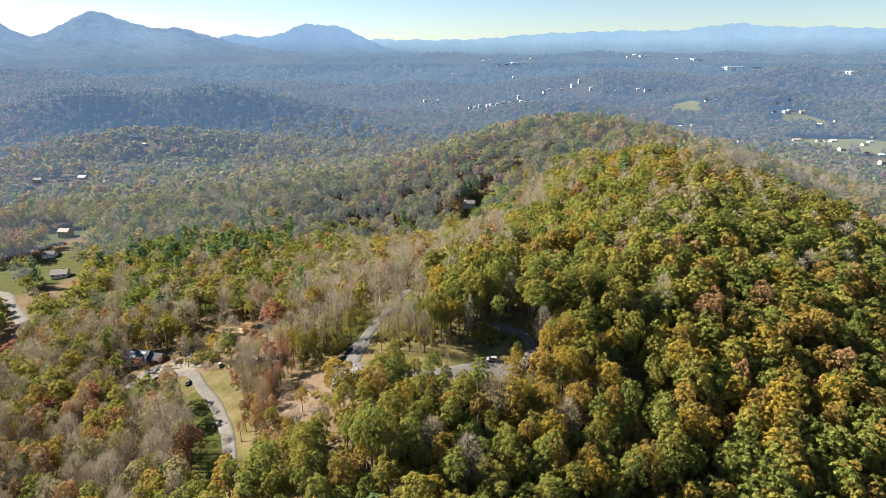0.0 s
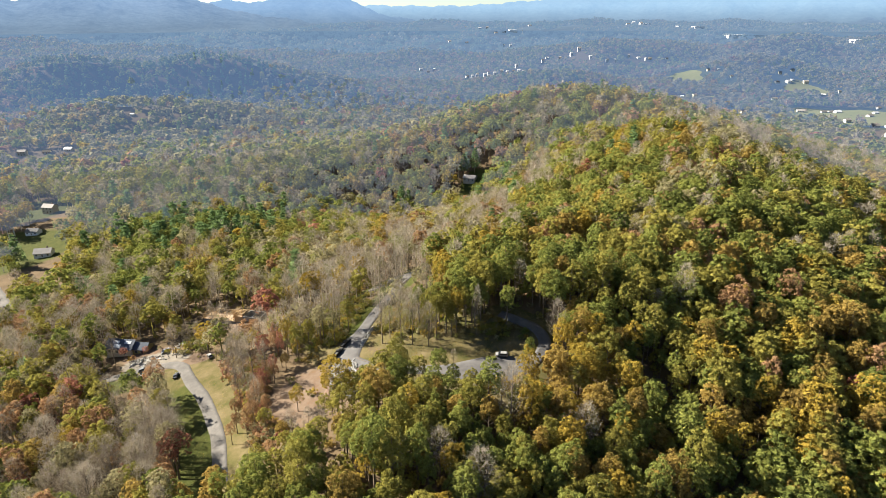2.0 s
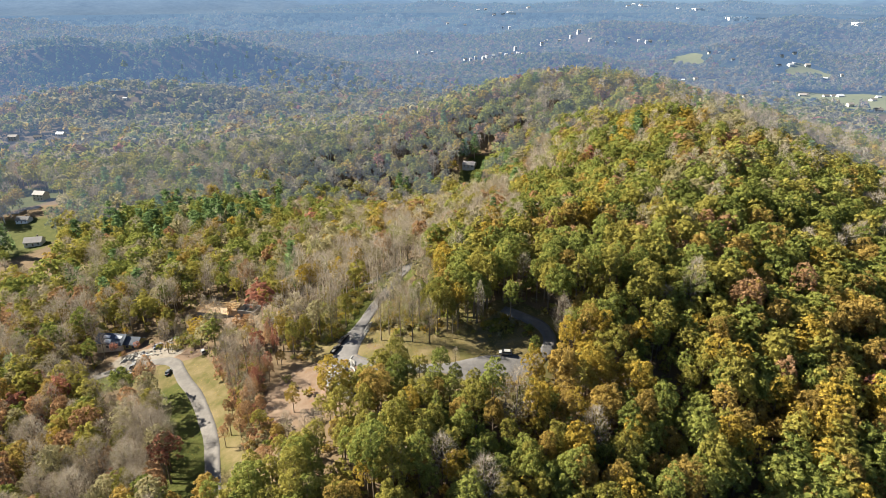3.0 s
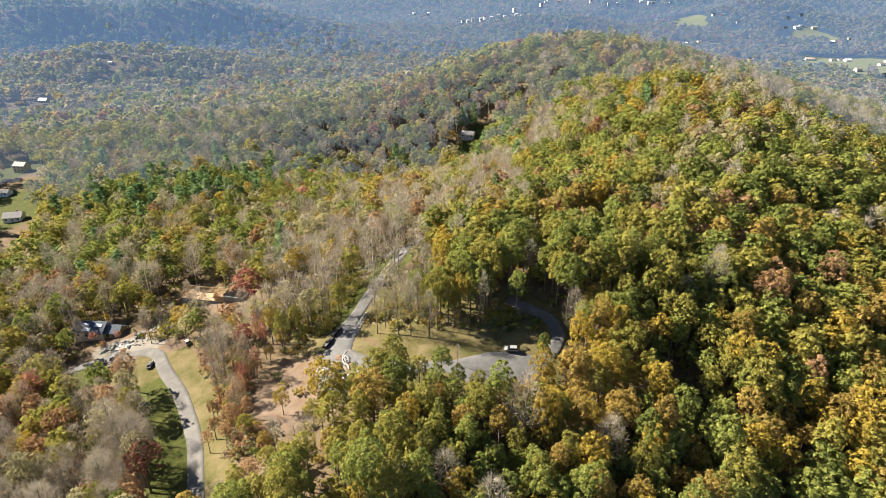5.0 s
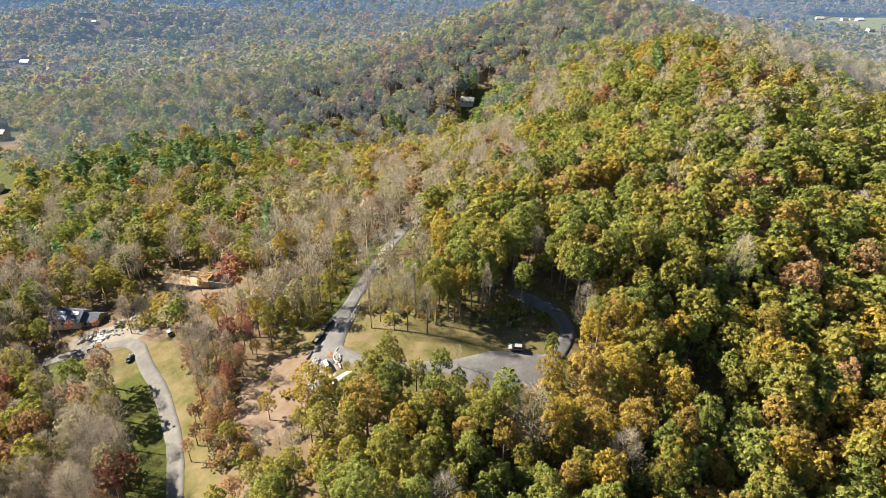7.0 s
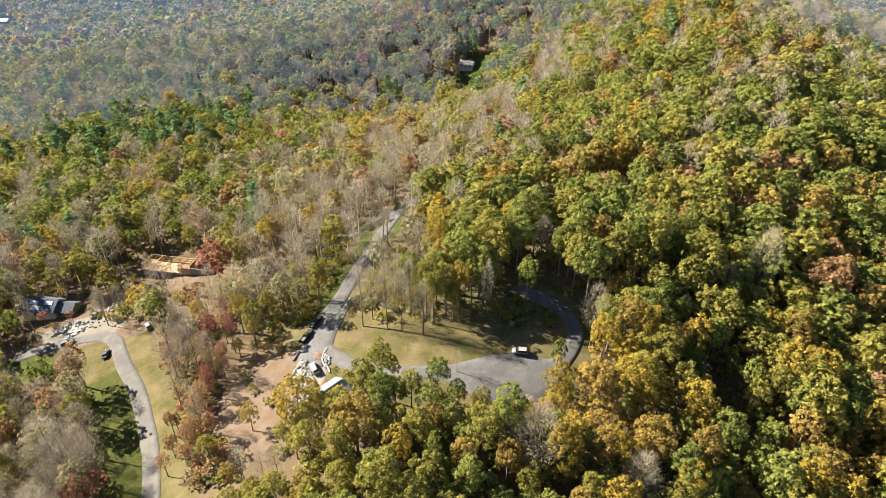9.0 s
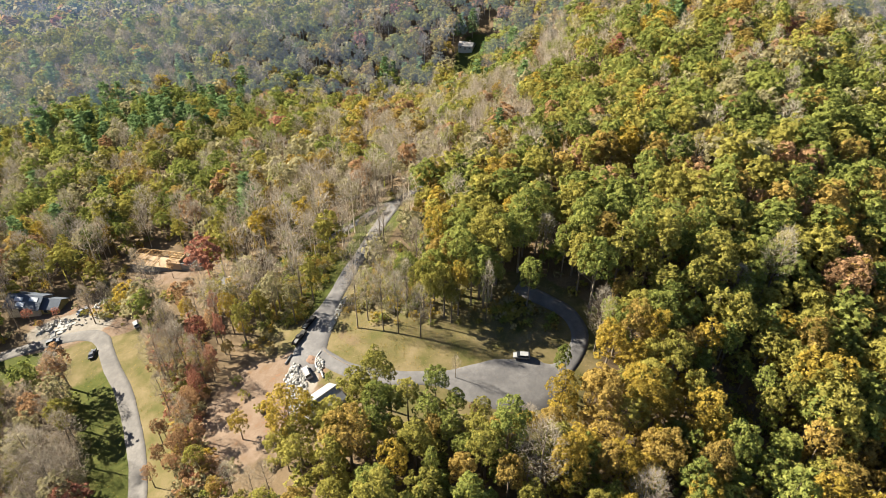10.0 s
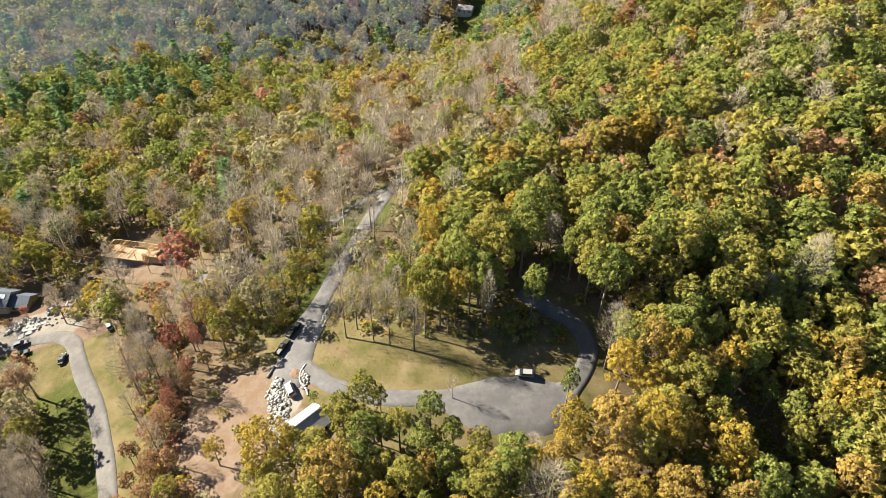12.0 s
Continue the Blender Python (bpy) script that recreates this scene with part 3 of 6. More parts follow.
# trees with a place of their own: kind, shape, x, y, size, width
OWN_TREES = (
    ("yellow", 1, 3, 237.8, 1.12, 0.8), ("green", 4, 10.5, 239.5, 1.2, 1.0), ("pine", 0, 28, 367, 1.1, 1.0), ("yellow", 2, 10, 392, 0.95, 0.55), ("rust", 0, -13, 473, 1.0, 1.1),
    ("red", 0, -69.5, 242, 1.12, 0.5), ("rust", 1, -74, 216, 0.55, 1.2), ("rust", 0, -73, 209, 0.5, 1.3), ("rust", 2, -77, 204, 0.52, 1.3), ("rust", 1, -72, 200, 0.45, 1.3), ("rust", 2, -79, 213, 0.48, 1.2), ("red", 1, -71, 235, 0.62, 0.8), ("red", 2, -76, 231, 0.5, 1.0), ("rust", 0, -75, 223, 0.5, 1.2), ("ochre", 1, -67, 239, 0.5, 1.0), ("olive", 1, -62.5, 243, 1.05, 0.8), ("pine", 1, -162, 365, 0.95, 1.2),
    ("ochre", 2, -164, 398, 1.0, 1.2), ("olive", 3, -19, 209.5, 1.24, 0.8), ("green", 2, -4, 207, 1.0, 0.85), ("yellow", 0, 27, 202.5, 1.10, 0.85),
    ("yellow", 3, 44.5, 201, 1.24, 1.0), ("ochre", 1, 37, 195, 1.05, 1.0), ("olive", 0, 52, 213, 1.1, 1.0), ("yellow", 1, 48, 251, 0.8, 0.5), ("yellow", 2, -13.5, 184.5, 1.0, 0.8), ("green", 4, -5.5, 184.5, 0.95, 0.65), ("ochre", 3, 12, 183, 1.1, 0.85), ("olive", 0, -154, 310, 1.0, 1.1), ("olive", 1, -11, 203.5, 0.95, 0.85), ("green", 3, 1, 203, 0.8, 0.85), ("olive", 4, 7, 200.5, 0.72, 0.9), ("olive", 2, -16, 214.5, 0.6, 0.8), ("bare", 1, -25, 266, 1.1, 1.0), ("bare", 3, -21, 276, 1.05, 1.0), ("bare", 0, -29, 254, 1.05, 0.9), ("bare", 4, -23, 287, 1.1, 1.0), ("olive", 3, -144, 239, 0.8, 0.9), ("bare", 1, -133, 232, 0.75, 0.9), ("tan", 2, -130, 226, 0.8, 1.0), ("bare", 3, -124, 217, 0.9, 1.0), ("olive", 0, -120, 207, 0.7, 1.0), ("red", 1, -156, 279, 0.42, 1.1), ("olive", 2, -168, 277, 0.6, 1.0), ("bare", 0, -160, 277, 0.8, 0.9), ("olive", 4, -7, 239.5, 1.2, 0.8), ("olive", 1, -5, 235.3, 1.15, 0.7), ("olive", 2, 1, 235.5, 0.95, 0.65), ("green", 3, 13, 241, 1.15, 0.8), ("green", 2, -12, 246, 1.2, 0.85), ("olive", 0, 7, 241, 1.2, 0.85), ("pine", 1, 22, 624, 1.1, 1.3), ("pine", 2, 33, 622, 1.2, 1.3), ("pine", 0, 40, 586, 0.9, 1.3), ("bare", 2, -116, 291, 0.9, 0.7), ("rust", 0, -105, 293, 0.55, 0.7), ("green", 4, -30, 358, 1.05, 1.3), ("rust", 2, 52, 304, 1.0, 1.1),
    ("yellow", 3, -112, 272, 0.85, 1.25), ("red", 0, -76, 257.5, 0.92, 0.75), ("rust", 1, -74, 248, 0.78, 0.8), ("rust", 0, -70, 231, 0.5, 1.1), ("yellow", 1, -86, 258.5, 0.8, 0.85), ("yellow", 3, -69, 251, 0.9, 0.85), ("olive", 2, -60, 253, 0.85, 0.85), ("yellow", 2, -90, 246, 0.5, 1.0), ("yellow", 0, -55, 206.5, 0.58, 1.1), ("rust", 1, -40, 294, 0.85, 0.7), ("red", 1, 5.6, 205, 0.28, 1.1),
    ("yellow", 1, 132, 478, 1.15, 1.0), ("yellow", 2, 124, 470, 1.0, 1.0), ("green", 1, 28.5, 212.5, 1.0, 0.62), ("bare", 1, 40, 222.5, 1.1, 0.9),
    ("bare", 2, 1.5, 216.5, 0.42, 0.9), ("bare", 3, 19, 202, 0.45, 1.3), ("bare", 0, 11, 234.5, 1.0, 0.5), ("bare", 4, -27, 239.7, 1.1, 0.8),
    ("bare", 1, -24, 242, 1.0, 0.8), ("bare", 0, -19, 236.5, 1.12, 0.62), ("bare", 2, -14.5, 234.3, 1.15, 0.75), ("bare", 3, -8, 231.5, 1.05, 0.8),
    ("olive", 2, -1, 238, 1.15, 0.9), ("green", 0, -33, 219, 0.3, 1.0), ("rust", 1, -70, 203, 0.7, 0.8), ("bare", 3, -71.5, 211, 1.0, 0.7), ("rust", 0, -72.5, 218, 0.75, 0.8), ("red", 1, -72, 224, 0.7, 0.8), ("bare", 1, -73, 231, 1.0, 0.7),
    ("rust", 2, -75, 207, 0.42, 1.0), ("rust", 0, -74, 237, 0.45, 0.9), ("red", 2, -75, 228, 0.42, 0.9), ("rust", 1, -77, 198, 0.5, 1.0), ("bare", 2, -85, 240, 0.95, 0.9), ("bare", 0, -88, 248, 1.0, 0.85), ("bare", 3, -93, 256, 0.95, 0.9), ("bare", 1, -83, 231, 0.9, 0.85), ("bare", 4, -98, 263, 0.9, 0.9), ("bare", 2, -81, 222, 0.9, 0.8), ("rust", 2, -80, 212, 0.6, 0.9),
    ("olive", 0, -24, 207, 1.1, 1.0), ("green", 1, -15, 203, 0.95, 1.0), ("olive", 3, -29, 200, 0.95, 1.1), ("green", 0, -6, 199, 0.85, 1.0), ("green", 3, -19, 196, 1.0, 1.1), ("olive", 2, -9, 191, 1.0, 1.1),
    ("green", 2, -1, 196, 0.85, 1.1), ("olive", 0, 5, 195, 0.85, 1.1), ("ochre", 0, 11, 195.5, 0.8, 1.1), ("yellow", 4, 17, 196, 0.8, 1.1), ("ochre", 4, 23, 196.5, 0.85, 1.1), ("olive", 1, -35, 203, 0.8, 1.0), ("bare", 4, -12, 241, 1.0, 0.7), ("bare", 0, -20, 246, 1.1, 0.8), ("green", 0, 3, 246, 1.35, 1.1), ("green", 1, 9.5, 243, 1.3, 1.1), ("olive", 3, 15, 248, 1.35, 1.1), ("green", 3, -4, 244, 1.25, 1.0), ("green", 2, 22, 252, 1.3, 1.1), ("yellow", 3, 27, 200, 0.75, 1.1), ("bare", 2, -128, 273, 0.9, 0.8), ("bare", 3, -123, 276, 0.85, 0.8), ("bare", 1, -117, 275, 0.8, 0.8), ("bare", 0, -131, 277, 0.7, 0.8), ("red", 0, -145, 279, 0.35, 1.1), ("rust", 1, -149, 274, 0.3, 1.2), ("yellow", 2, -64, 246, 0.5, 0.9),
)
OWN_PLACE = [(t[2], t[3]) for t in OWN_TREES]


def shares(x, y):
    """The weight of each kind at places of the plan."""
    w = np.zeros((len(x), len(KINDS)))

    def region(mask, *weights):
        w[:] = w * (1 - mask[:, None]) + mask[:, None] * np.array(weights)

    one = np.ones(len(x))
    #                     green olive yell ochre rust red  tan  pine bare
    region(one,            0.28, 0.23, 0.03, 0.09, 0.030, 0.005, 0.15, 0.04, 0.14)
    far = smooth(700, 1100, y)
    region(far,            0.15, 0.20, 0.004, 0.12, 0.06, 0.010, 0.36, 0.06, 0.05)
    # dark pines crowd this ridge to stand in for its shade
    region(blob(x, y, -660, 1440, 330, 90), 0.30, 0.04, 0.00, 0.00, 0.00, 0.00, 0.04, 0.60, 0.02)
    region(blob(x, y, -340, 880, 45, 60), 0.20, 0.02, 0.00, 0.00, 0.00, 0.00, 0.02, 0.74, 0.02)
    region(blob(x, y, 760, 2080, 260, 90), 0.34, 0.08, 0.00, 0.02, 0.00, 0.00, 0.06, 0.48, 0.02)
    region(smooth(-40, -120, x) * (1 - far) * smooth(300, 380, y), 0.30, 0.24, 0.01, 0.05, 0.015, 0.003, 0.16, 0.06, 0.16)
    region(blob(x, y, -190, 480, 60, 50), 0.26, 0.10, 0.00, 0.02, 0.00, 0.00, 0.06, 0.52, 0.04)
    region(blob(x, y, -40, 330, 50, 40), 0.08, 0.12, 0.03, 0.05, 0.05, 0.02, 0.13, 0.01, 0.51)
    region(blob(x, y, 25, 420, 90, 100), 0.05, 0.09, 0.02, 0.05, 0.02, 0.00, 0.12, 0.01, 0.64)
    region(blob(x, y, -15, 495, 55, 60), 0.10, 0.20, 0.08, 0.20, 0.12, 0.01, 0.16, 0.01, 0.12)
    region(blob(x, y, 130, 590, 190, 120), 0.28, 0.19, 0.04, 0.06, 0.02, 0.00, 0.14, 0.05, 0.22)
    right = smooth(22, 50, x - (y - 250) * 0.12) * (1 - smooth(400, 470, y))
    region(right,          0.36, 0.32, 0.08, 0.17, 0.05, 0.01, 0.00, 0.00, 0.01)
    region(right * smooth(275, 310, y), 0.50, 0.24, 0.02, 0.08, 0.03, 0.00, 0.07, 0.00, 0.06)
    region(blob(x, y, -20, 170, 60, 42), 0.34, 0.40, 0.05, 0.14, 0.03, 0.00, 0.01, 0.00, 0.02)
    region(blob(x, y, -62, 186, 24, 22), 0.03, 0.22, 0.08, 0.14, 0.10, 0.02, 0.14, 0.00, 0.27)
    region(blob(x, y, 12, 265, 44, 28), 0.48, 0.38, 0.08, 0.05, 0.00, 0.00, 0.00, 0.00, 0.01)
    region(blob(x, y, 48, 203, 16, 21), 0.04, 0.16, 0.55, 0.25, 0.00, 0.00, 0.00, 0.00, 0.00)
    west = smooth(-62, -85, x) * (1 - smooth(300, 350, y))
    region(west,           0.14, 0.16, 0.04, 0.09, 0.07, 0.03, 0.11, 0.02, 0.34)
    region(blob(x, y, -145, 215, 55, 40), 0.04, 0.07, 0.02, 0.05, 0.08, 0.02, 0.12, 0.00, 0.60)
    region(blob(x, y, -76, 228, 14, 42), 0.00, 0.05, 0.05, 0.08, 0.20, 0.10, 0.06, 0.00, 0.46)
    region(blob(x, y, -22, 262, 16, 32), 0.01, 0.10, 0.10, 0.03, 0.02, 0.00, 0.06, 0.00, 0.68)
    region(blob(x, y, -62, 282, 36, 38), 0.03, 0.14, 0.08, 0.04, 0.03, 0.02, 0.12, 0.01, 0.53)
    return w


# houses of the valley and the slopes: x, y, turn in degrees, size
HOUSES_EAST = ((611, 1642, -5, 1.1), (630, 1640, -12, 1.0), (662, 1634, 18, 1.0), (678, 1588, 17, 0.8), (569, 1352, -20, 1.2), (634, 1358, 10, 0.9), (644, 1326, -6, 0.9), (828, 1803, 25, 1.0),
               (931, 1745, 15, 1.0), (965, 1750, 20, 1.2), (1014, 1751, -6, 1.1), (1319, 2018, 13, 1.0), (836, 1568, -20, 1.1))
HOUSES_MEADOW = ((976, 1600, -16, 0.9), (1028, 1620, 17, 0.8), (789, 1367, -19, 1.2), (832, 1353, -3, 1.0), (854, 1340, 4, 1.1), (792, 1210, 7, 1.0), (871, 1263, 16, 1.0), (803, 1146, -12, 1.2),
                 (822, 1139, -14, 0.8), (753, 1038, 11, 0.9), (967, 1379, 23, 1.0))
HOUSES_TERRACE = ((91, 2033, 20, 1.2), (108, 2046, 6, 1.0), (125, 2064, 4, 1.1), (149, 2056, 14, 1.1), (163, 2086, 17, 0.9), (182, 2072, 1, 1.1), (208, 2108, -19, 1.2), (226, 2094, 18, 1.1),
                  (246, 2096, -10, 1.1), (263, 2097, 0, 1.2), (279, 2084, 16, 1.1), (263, 2159, 25, 1.1), (353, 2176, 20, 1.2))
HOUSES_NORTH = ((-107, 2252, 16, 0.9), (-82, 2270, -13, 0.8), (-63, 2289, 20, 1.2), (-35, 2205, -15, 1.0), (-15, 2244, -16, 1.0), (300, 2938, -11, 0.8), (330, 2937, 7, 1.1), (-22, 2992, -13, 0.8),
                (457, 2215, 19, 1.1), (489, 2243, 4, 1.4), (504, 2133, 1, 1.0), (550, 2092, -3, 1.0), (580, 2100, -18, 0.9), (633, 2141, -16, 0.8), (684, 2118, 14, 0.8))
HOUSES_PLAIN = ((378, 2238, 5, 0.9), (419, 2215, -14, 0.8), (465, 1952, 12, 0.9), (600, 1375, -8, 0.8), (983, 1764, 10, 0.9), (964, 1799, -12, 0.8), (805, 1380, 6, 0.8), (846, 1350, -9, 0.9), (912, 1306, 14, 0.9),
                (1018, 1835, 8, 0.8), (784, 1629, -6, 0.9), (766, 2151, 11, 0.9), (816, 1862, -4, 0.7), (794, 1881, 9, 0.7), (115, 3987, 4, 1.5), (171, 3851, -8, 1.5), (237, 3712, 12, 1.6), (283, 3724, 0, 1.4),
                (282, 3187, 8, 1.5), (326, 3209, -6, 1.6), (380, 3262, 3, 1.6), (427, 3338, -10, 1.5), (486, 3454, 6, 1.5), (1143, 3919, 5, 1.7), (1215, 4047, -7, 1.7), (1203, 3861, 10, 1.6), (52, 2899, 5, 1.1), (128, 2877, -9, 1.1), (665, 2138, 7, 0.8), (701, 2130, -5, 0.9))
HOUSES_WEST = ((-594, 938, 20, 1.1), (-572, 958, -5, 1.2), (-622, 925, 7, 1.2), (-786, 2058, 13, 0.9), (-741, 1975, 1, 0.8), (-532, 1094, 6, 0.7), (-395, 613, -10, 1.2), (-326, 488, 12, 1.3), (-372, 548, 0, 1.1))


def view_strip(x, y, cx, cy, wide, long, ahead):
    """A treeless strip from a house towards the camera, so that the house shows."""
    d = math.hypot(cx, cy)
    down = ((x - cx) * cx + (y - cy) * cy) / d + ahead
    over = ((x - cx) * cy - (y - cy) * cx) / d
    return (over / wide) ** 2 + (down / long) ** 2 < 1


def open_ground(x, y):
    """Where no tree stands: roads, lawns, yards, fields, gaps for the camera's view or sun."""
    shut = clearance(x, y, LANE_WEST) < 6.0
    side = x > np.interp(y, LANE_WEST[:60, 1], LANE_WEST[:60, 0])
    shut |= (clearance(x, y, LANE_WEST) < np.where(side, 12, 13)) & (y < 268)
    shut |= (clearance(x, y, ROAD_MAIN) < 10.0) & (x > np.interp(y, ROAD_MAIN[:, 1], ROAD_MAIN[:, 0])) & (y < 312)
    shut |= clearance(x, y, ROAD_MAIN) < 6.5
    shut |= clearance(x, y, ROAD_SPUR) < 5.0
    shut |= clearance(x, y, ROAD_LOOP) < 5.5
    shut |= clearance(x, y, ROAD_FAR) < 10
    for cx, cy, rx, ry in ((2, 228, 32, 10), (13, 210, 18, 13), (-57, 221, 15, 18), (-49, 205, 9, 9), (-41, 216, 8, 18), (-36, 212, 8, 14), (-128, 280, 22, 11), (-112, 299, 21, 12),
                           (-153, 284, 13, 13), (-76, 278, 7, 8), (26, 588, 13, 36), (46, 608, 7, 18), (-385, 500, 34, 40), (-430, 620, 40, 25), (728, 1872, 54, 62), (850, 1290, 120, 130), (1150, 1500, 95, 110), (985, 1690, 50, 85),
                           (672, 1585, 45, 40), (598, 1330, 40, 40), (-143, 384, 9, 10), (-48, 237, 7, 10), (-57, 247, 9, 5), (-99, 295, 8, 11), (184, 580, 12, 16), (-139, 253, 15, 15), (-23, 216, 14, 8), (-147, 272, 12, 8), (-95, 289, 8, 11.5), (-109, 287, 9, 8), (-112, 276, 9, 9), (-16, 224, 14, 9), (-124, 277, 8, 9), (-58, 246, 8, 5), (-8, 211, 6, 8), (-29, 246, 6, 9), (73, 199, 6, 13), (-19, 238, 10, 7), (-123, 311, 13, 9), (-102, 284, 8, 9)):
        shut |= ((x - cx) / rx) ** 2 + ((y - cy) / ry) ** 2 < 1
    # strips cleared to fit the camera's view of the houses
    for cx, cy, _, s in HOUSES_EAST + HOUSES_MEADOW:
        shut |= view_strip(x, y, cx, cy, 15 * s, 78 * s, 58 * s)
    for cx, cy, _, s in HOUSES_TERRACE + HOUSES_NORTH + HOUSES_WEST + HOUSES_PLAIN:
        shut |= view_strip(x, y, cx, cy, 15 * s, 52 * s, 36 * s)
    for cx, cy in OWN_PLACE:
        shut |= (x - cx) ** 2 + (y - cy) ** 2 < 14
    return shut


def sparse(x, y):
    """The share of trees missing where the wood stands open."""
    return np.maximum.reduce([0.7 * blob(x, y, -20, 262, 13, 30), 0.4 * blob(x, y, -108, 278, 30, 18), 0.3 * blob(x, y, -45, 275, 18, 26),
                              0.1 * blob(x, y, -72, 225, 12, 40), 0.2 * blob(x, y, -80, 290, 40, 30), 0.65 * blob(x, y, -150, 270, 22, 18), 0.3 * blob(x, y, -95, 250, 25, 25), 0.5 * blob(x, y, -60, 187, 20, 18), np.full_like(x, 0.06)])


def plant(y0, y1, spacing, reach=0.74, margin=55, thinned=True):
    """Jittered places of trees on open forest land between two distances."""
    ys = np.arange(y0, y1, spacing)
    out = []
    for n, y in enumerate(ys):
        half = reach * y + margin
        xs = np.arange(-half, half, spacing) + (n % 2) * spacing / 2
        out.append(np.stack([xs, np.full_like(xs, y)], -1))
    p = np.concatenate(out)
    p += rng.uniform(-0.46, 0.46, p.shape) * spacing
    p = p[~open_ground(p[:, 0], p[:, 1])]
    return p[rng.uniform(0, 1, len(p)) > (sparse(p[:, 0], p[:, 1]) if thinned else 0)]


def choose(p):
    w = shares(p[:, 0], p[:, 1])
    wide = 1 + np.clip(p[:, 1] - 400, 0, None) / 450
    for k in range(len(KINDS)):
        w[:, k] *= (0.35 + 1.3 * wave(p[:, 0] / wide, p[:, 1] / wide, 38 + 5 * k, k * 1.7) ** 2.2) ** np.clip(wide, 1, 2.2)
    w = np.cumsum(w / w.sum(1, keepdims=True), 1)
    return (rng.uniform(0, 1, (len(p), 1)) > w).sum(1).clip(0, len(KINDS) - 1)


LABELS = {
    "green": "green broadleaf tree with a full rounded crown", "olive": "olive-green broadleaf tree beginning to turn",
    "yellow": "golden-yellow autumn broadleaf tree", "ochre": "ochre-brown autumn broadleaf tree",
    "rust": "rusty orange autumn broadleaf tree", "red": "dull red autumn tree", "tan": "pale tan thin-leaved tree",
    "pine": "dark green tall pine with whorled branches", "bare": "bare grey leafless tree with fine twigs",
}
NAMES = {"pine": "pine_tree", "bare": "bare_tree", "yellow": "golden_tree", "ochre": "golden_tree", "rust": "russet_tree", "red": "russet_tree", "tan": "tan_tree"}
templates = {}


def tree_template(kind, n):
    """The meshes of one shape of a kind of tree: trunk and crown (about 18 m tall)."""
    if (kind, n) in templates:
        return templates[kind, n]
    r = np.random.default_rng(100 + n + 17 * KINDS.index(kind))
    if kind == "bare":
        tall = r.uniform(17, 21)
        v, f = trunk_of(r, tall, 0.24, 4.6, tall * 0.38, 13, 4)
        trunk = build_mesh("trunk", v, f, BARK)
        v, f = twigs(r, tall + 1.0, tall * 0.34, 4.0, 1250, 0.046, 1.75)
        crown = build_mesh("twig_crown", v, f, TWIG)
    elif kind == "pine":
        v, f = trunk_of(r, 20, 0.26, 2.0, 9, 5, 5)
        trunk = build_mesh("trunk", v, f, BARK)
        v, f = needles(r, 21, 6.0, 4.6, 800, 0.85)
        crown = build_mesh("crown", v, f, SPRAY["pine"])
    else:
        tall, base = r.uniform(16, 19.5), r.uniform(5, 7)
        v, f = trunk_of(r, tall * 0.85, 0.27, 3.6, base, 6, 5)
        trunk = build_mesh("trunk", v, f, BARK)
        thin = kind in ("tan", "red", "rust")
        fine = n >= 10
        v, f, tone = clumpy(r, r.uniform(2.8, 4.2), tall - base, base, int(r.integers(44, 64)),
                            int((0.7 if thin else 1) * (2500 if fine else 950)), 0.335 if fine else 0.53)
        crown = build_mesh("crown", v, f, SPRAY[kind], tone=tone)
    templates[kind, n] = trunk, crown
    return trunk, crown


first_of = {}


def grow(kind, n, x, y, size, turn, wide=1.0, label=""):
    """One tree as a thing of its own, standing on the ground."""
    m = Matrix.LocRotScale((x, y, float(lay(x, y))), Euler((0, 0, turn)), (size * wide, size * wide, size))
    if (kind, n) in first_of:
        return tagged(place_copy(first_of[kind, n], m), label)
    trunk, crown = tree_template(kind, n)
    top = new(NAMES.get(kind, "broadleaf_tree"))
    top.empty_display_size = 0.5
    part("trunk", trunk, top)
    part("twig_crown" if kind == "bare" else "crown", crown, top)
    first_of[kind, n] = tagged(top, LABELS[kind], "tree", "trees of the near wood")
    top.matrix_basis = m
    return tagged(top, label)


def place_copy(ob, m):
    made = copy_thing(ob, Matrix.Identity(4))
    made.matrix_basis = m
    return made


def stature(x, y):
    """How much taller than usual the trees stand at a place."""
    return 1 - 0.4 * float(blob(np.array(x), np.array(y), -60, 187, 20, 22)) - 0.25 * float(blob(np.array(x), np.array(y), 74, 201, 7, 17)) - 0.22 * float(blob(np.array(x), np.array(y), -58, 258, 22, 26)) + 0.16 * float(blob(np.array(x), np.array(y), 8, 258, 50, 30))


def shapes_of(kind):
    return 3 if kind in ("red", "rust", "tan", "pine") else 5


# near wood: the nearest trees are things of their own, the rest joined
near = plant(142, 262, 5.5, 0.70, 45)
kind_of = choose(near)
front = (near[:, 0] > -45) & (near[:, 0] < 95) & (near[:, 1] < 250)
kind_of[front & np.isin(kind_of, [4, 5, 6, 7])] = 1
kind_of[(near[:, 0] > -110) & (kind_of == 7)] = 1
order = np.argsort(np.hypot((near[:, 0] + 20) / 1.25, near[:, 1] - 205))
single = np.zeros(len(near), bool)
count = {}
for i in order:
    name = NAMES.get(KINDS[kind_of[i]], "broadleaf_tree")
    if count.get(name, 0) < 285:
        single[i] = True
        count[name] = count.get(name, 0) + 1
foremost = set(np.argsort(np.hypot(near[:, 0] + 2, near[:, 1] - 190))[:260].tolist())
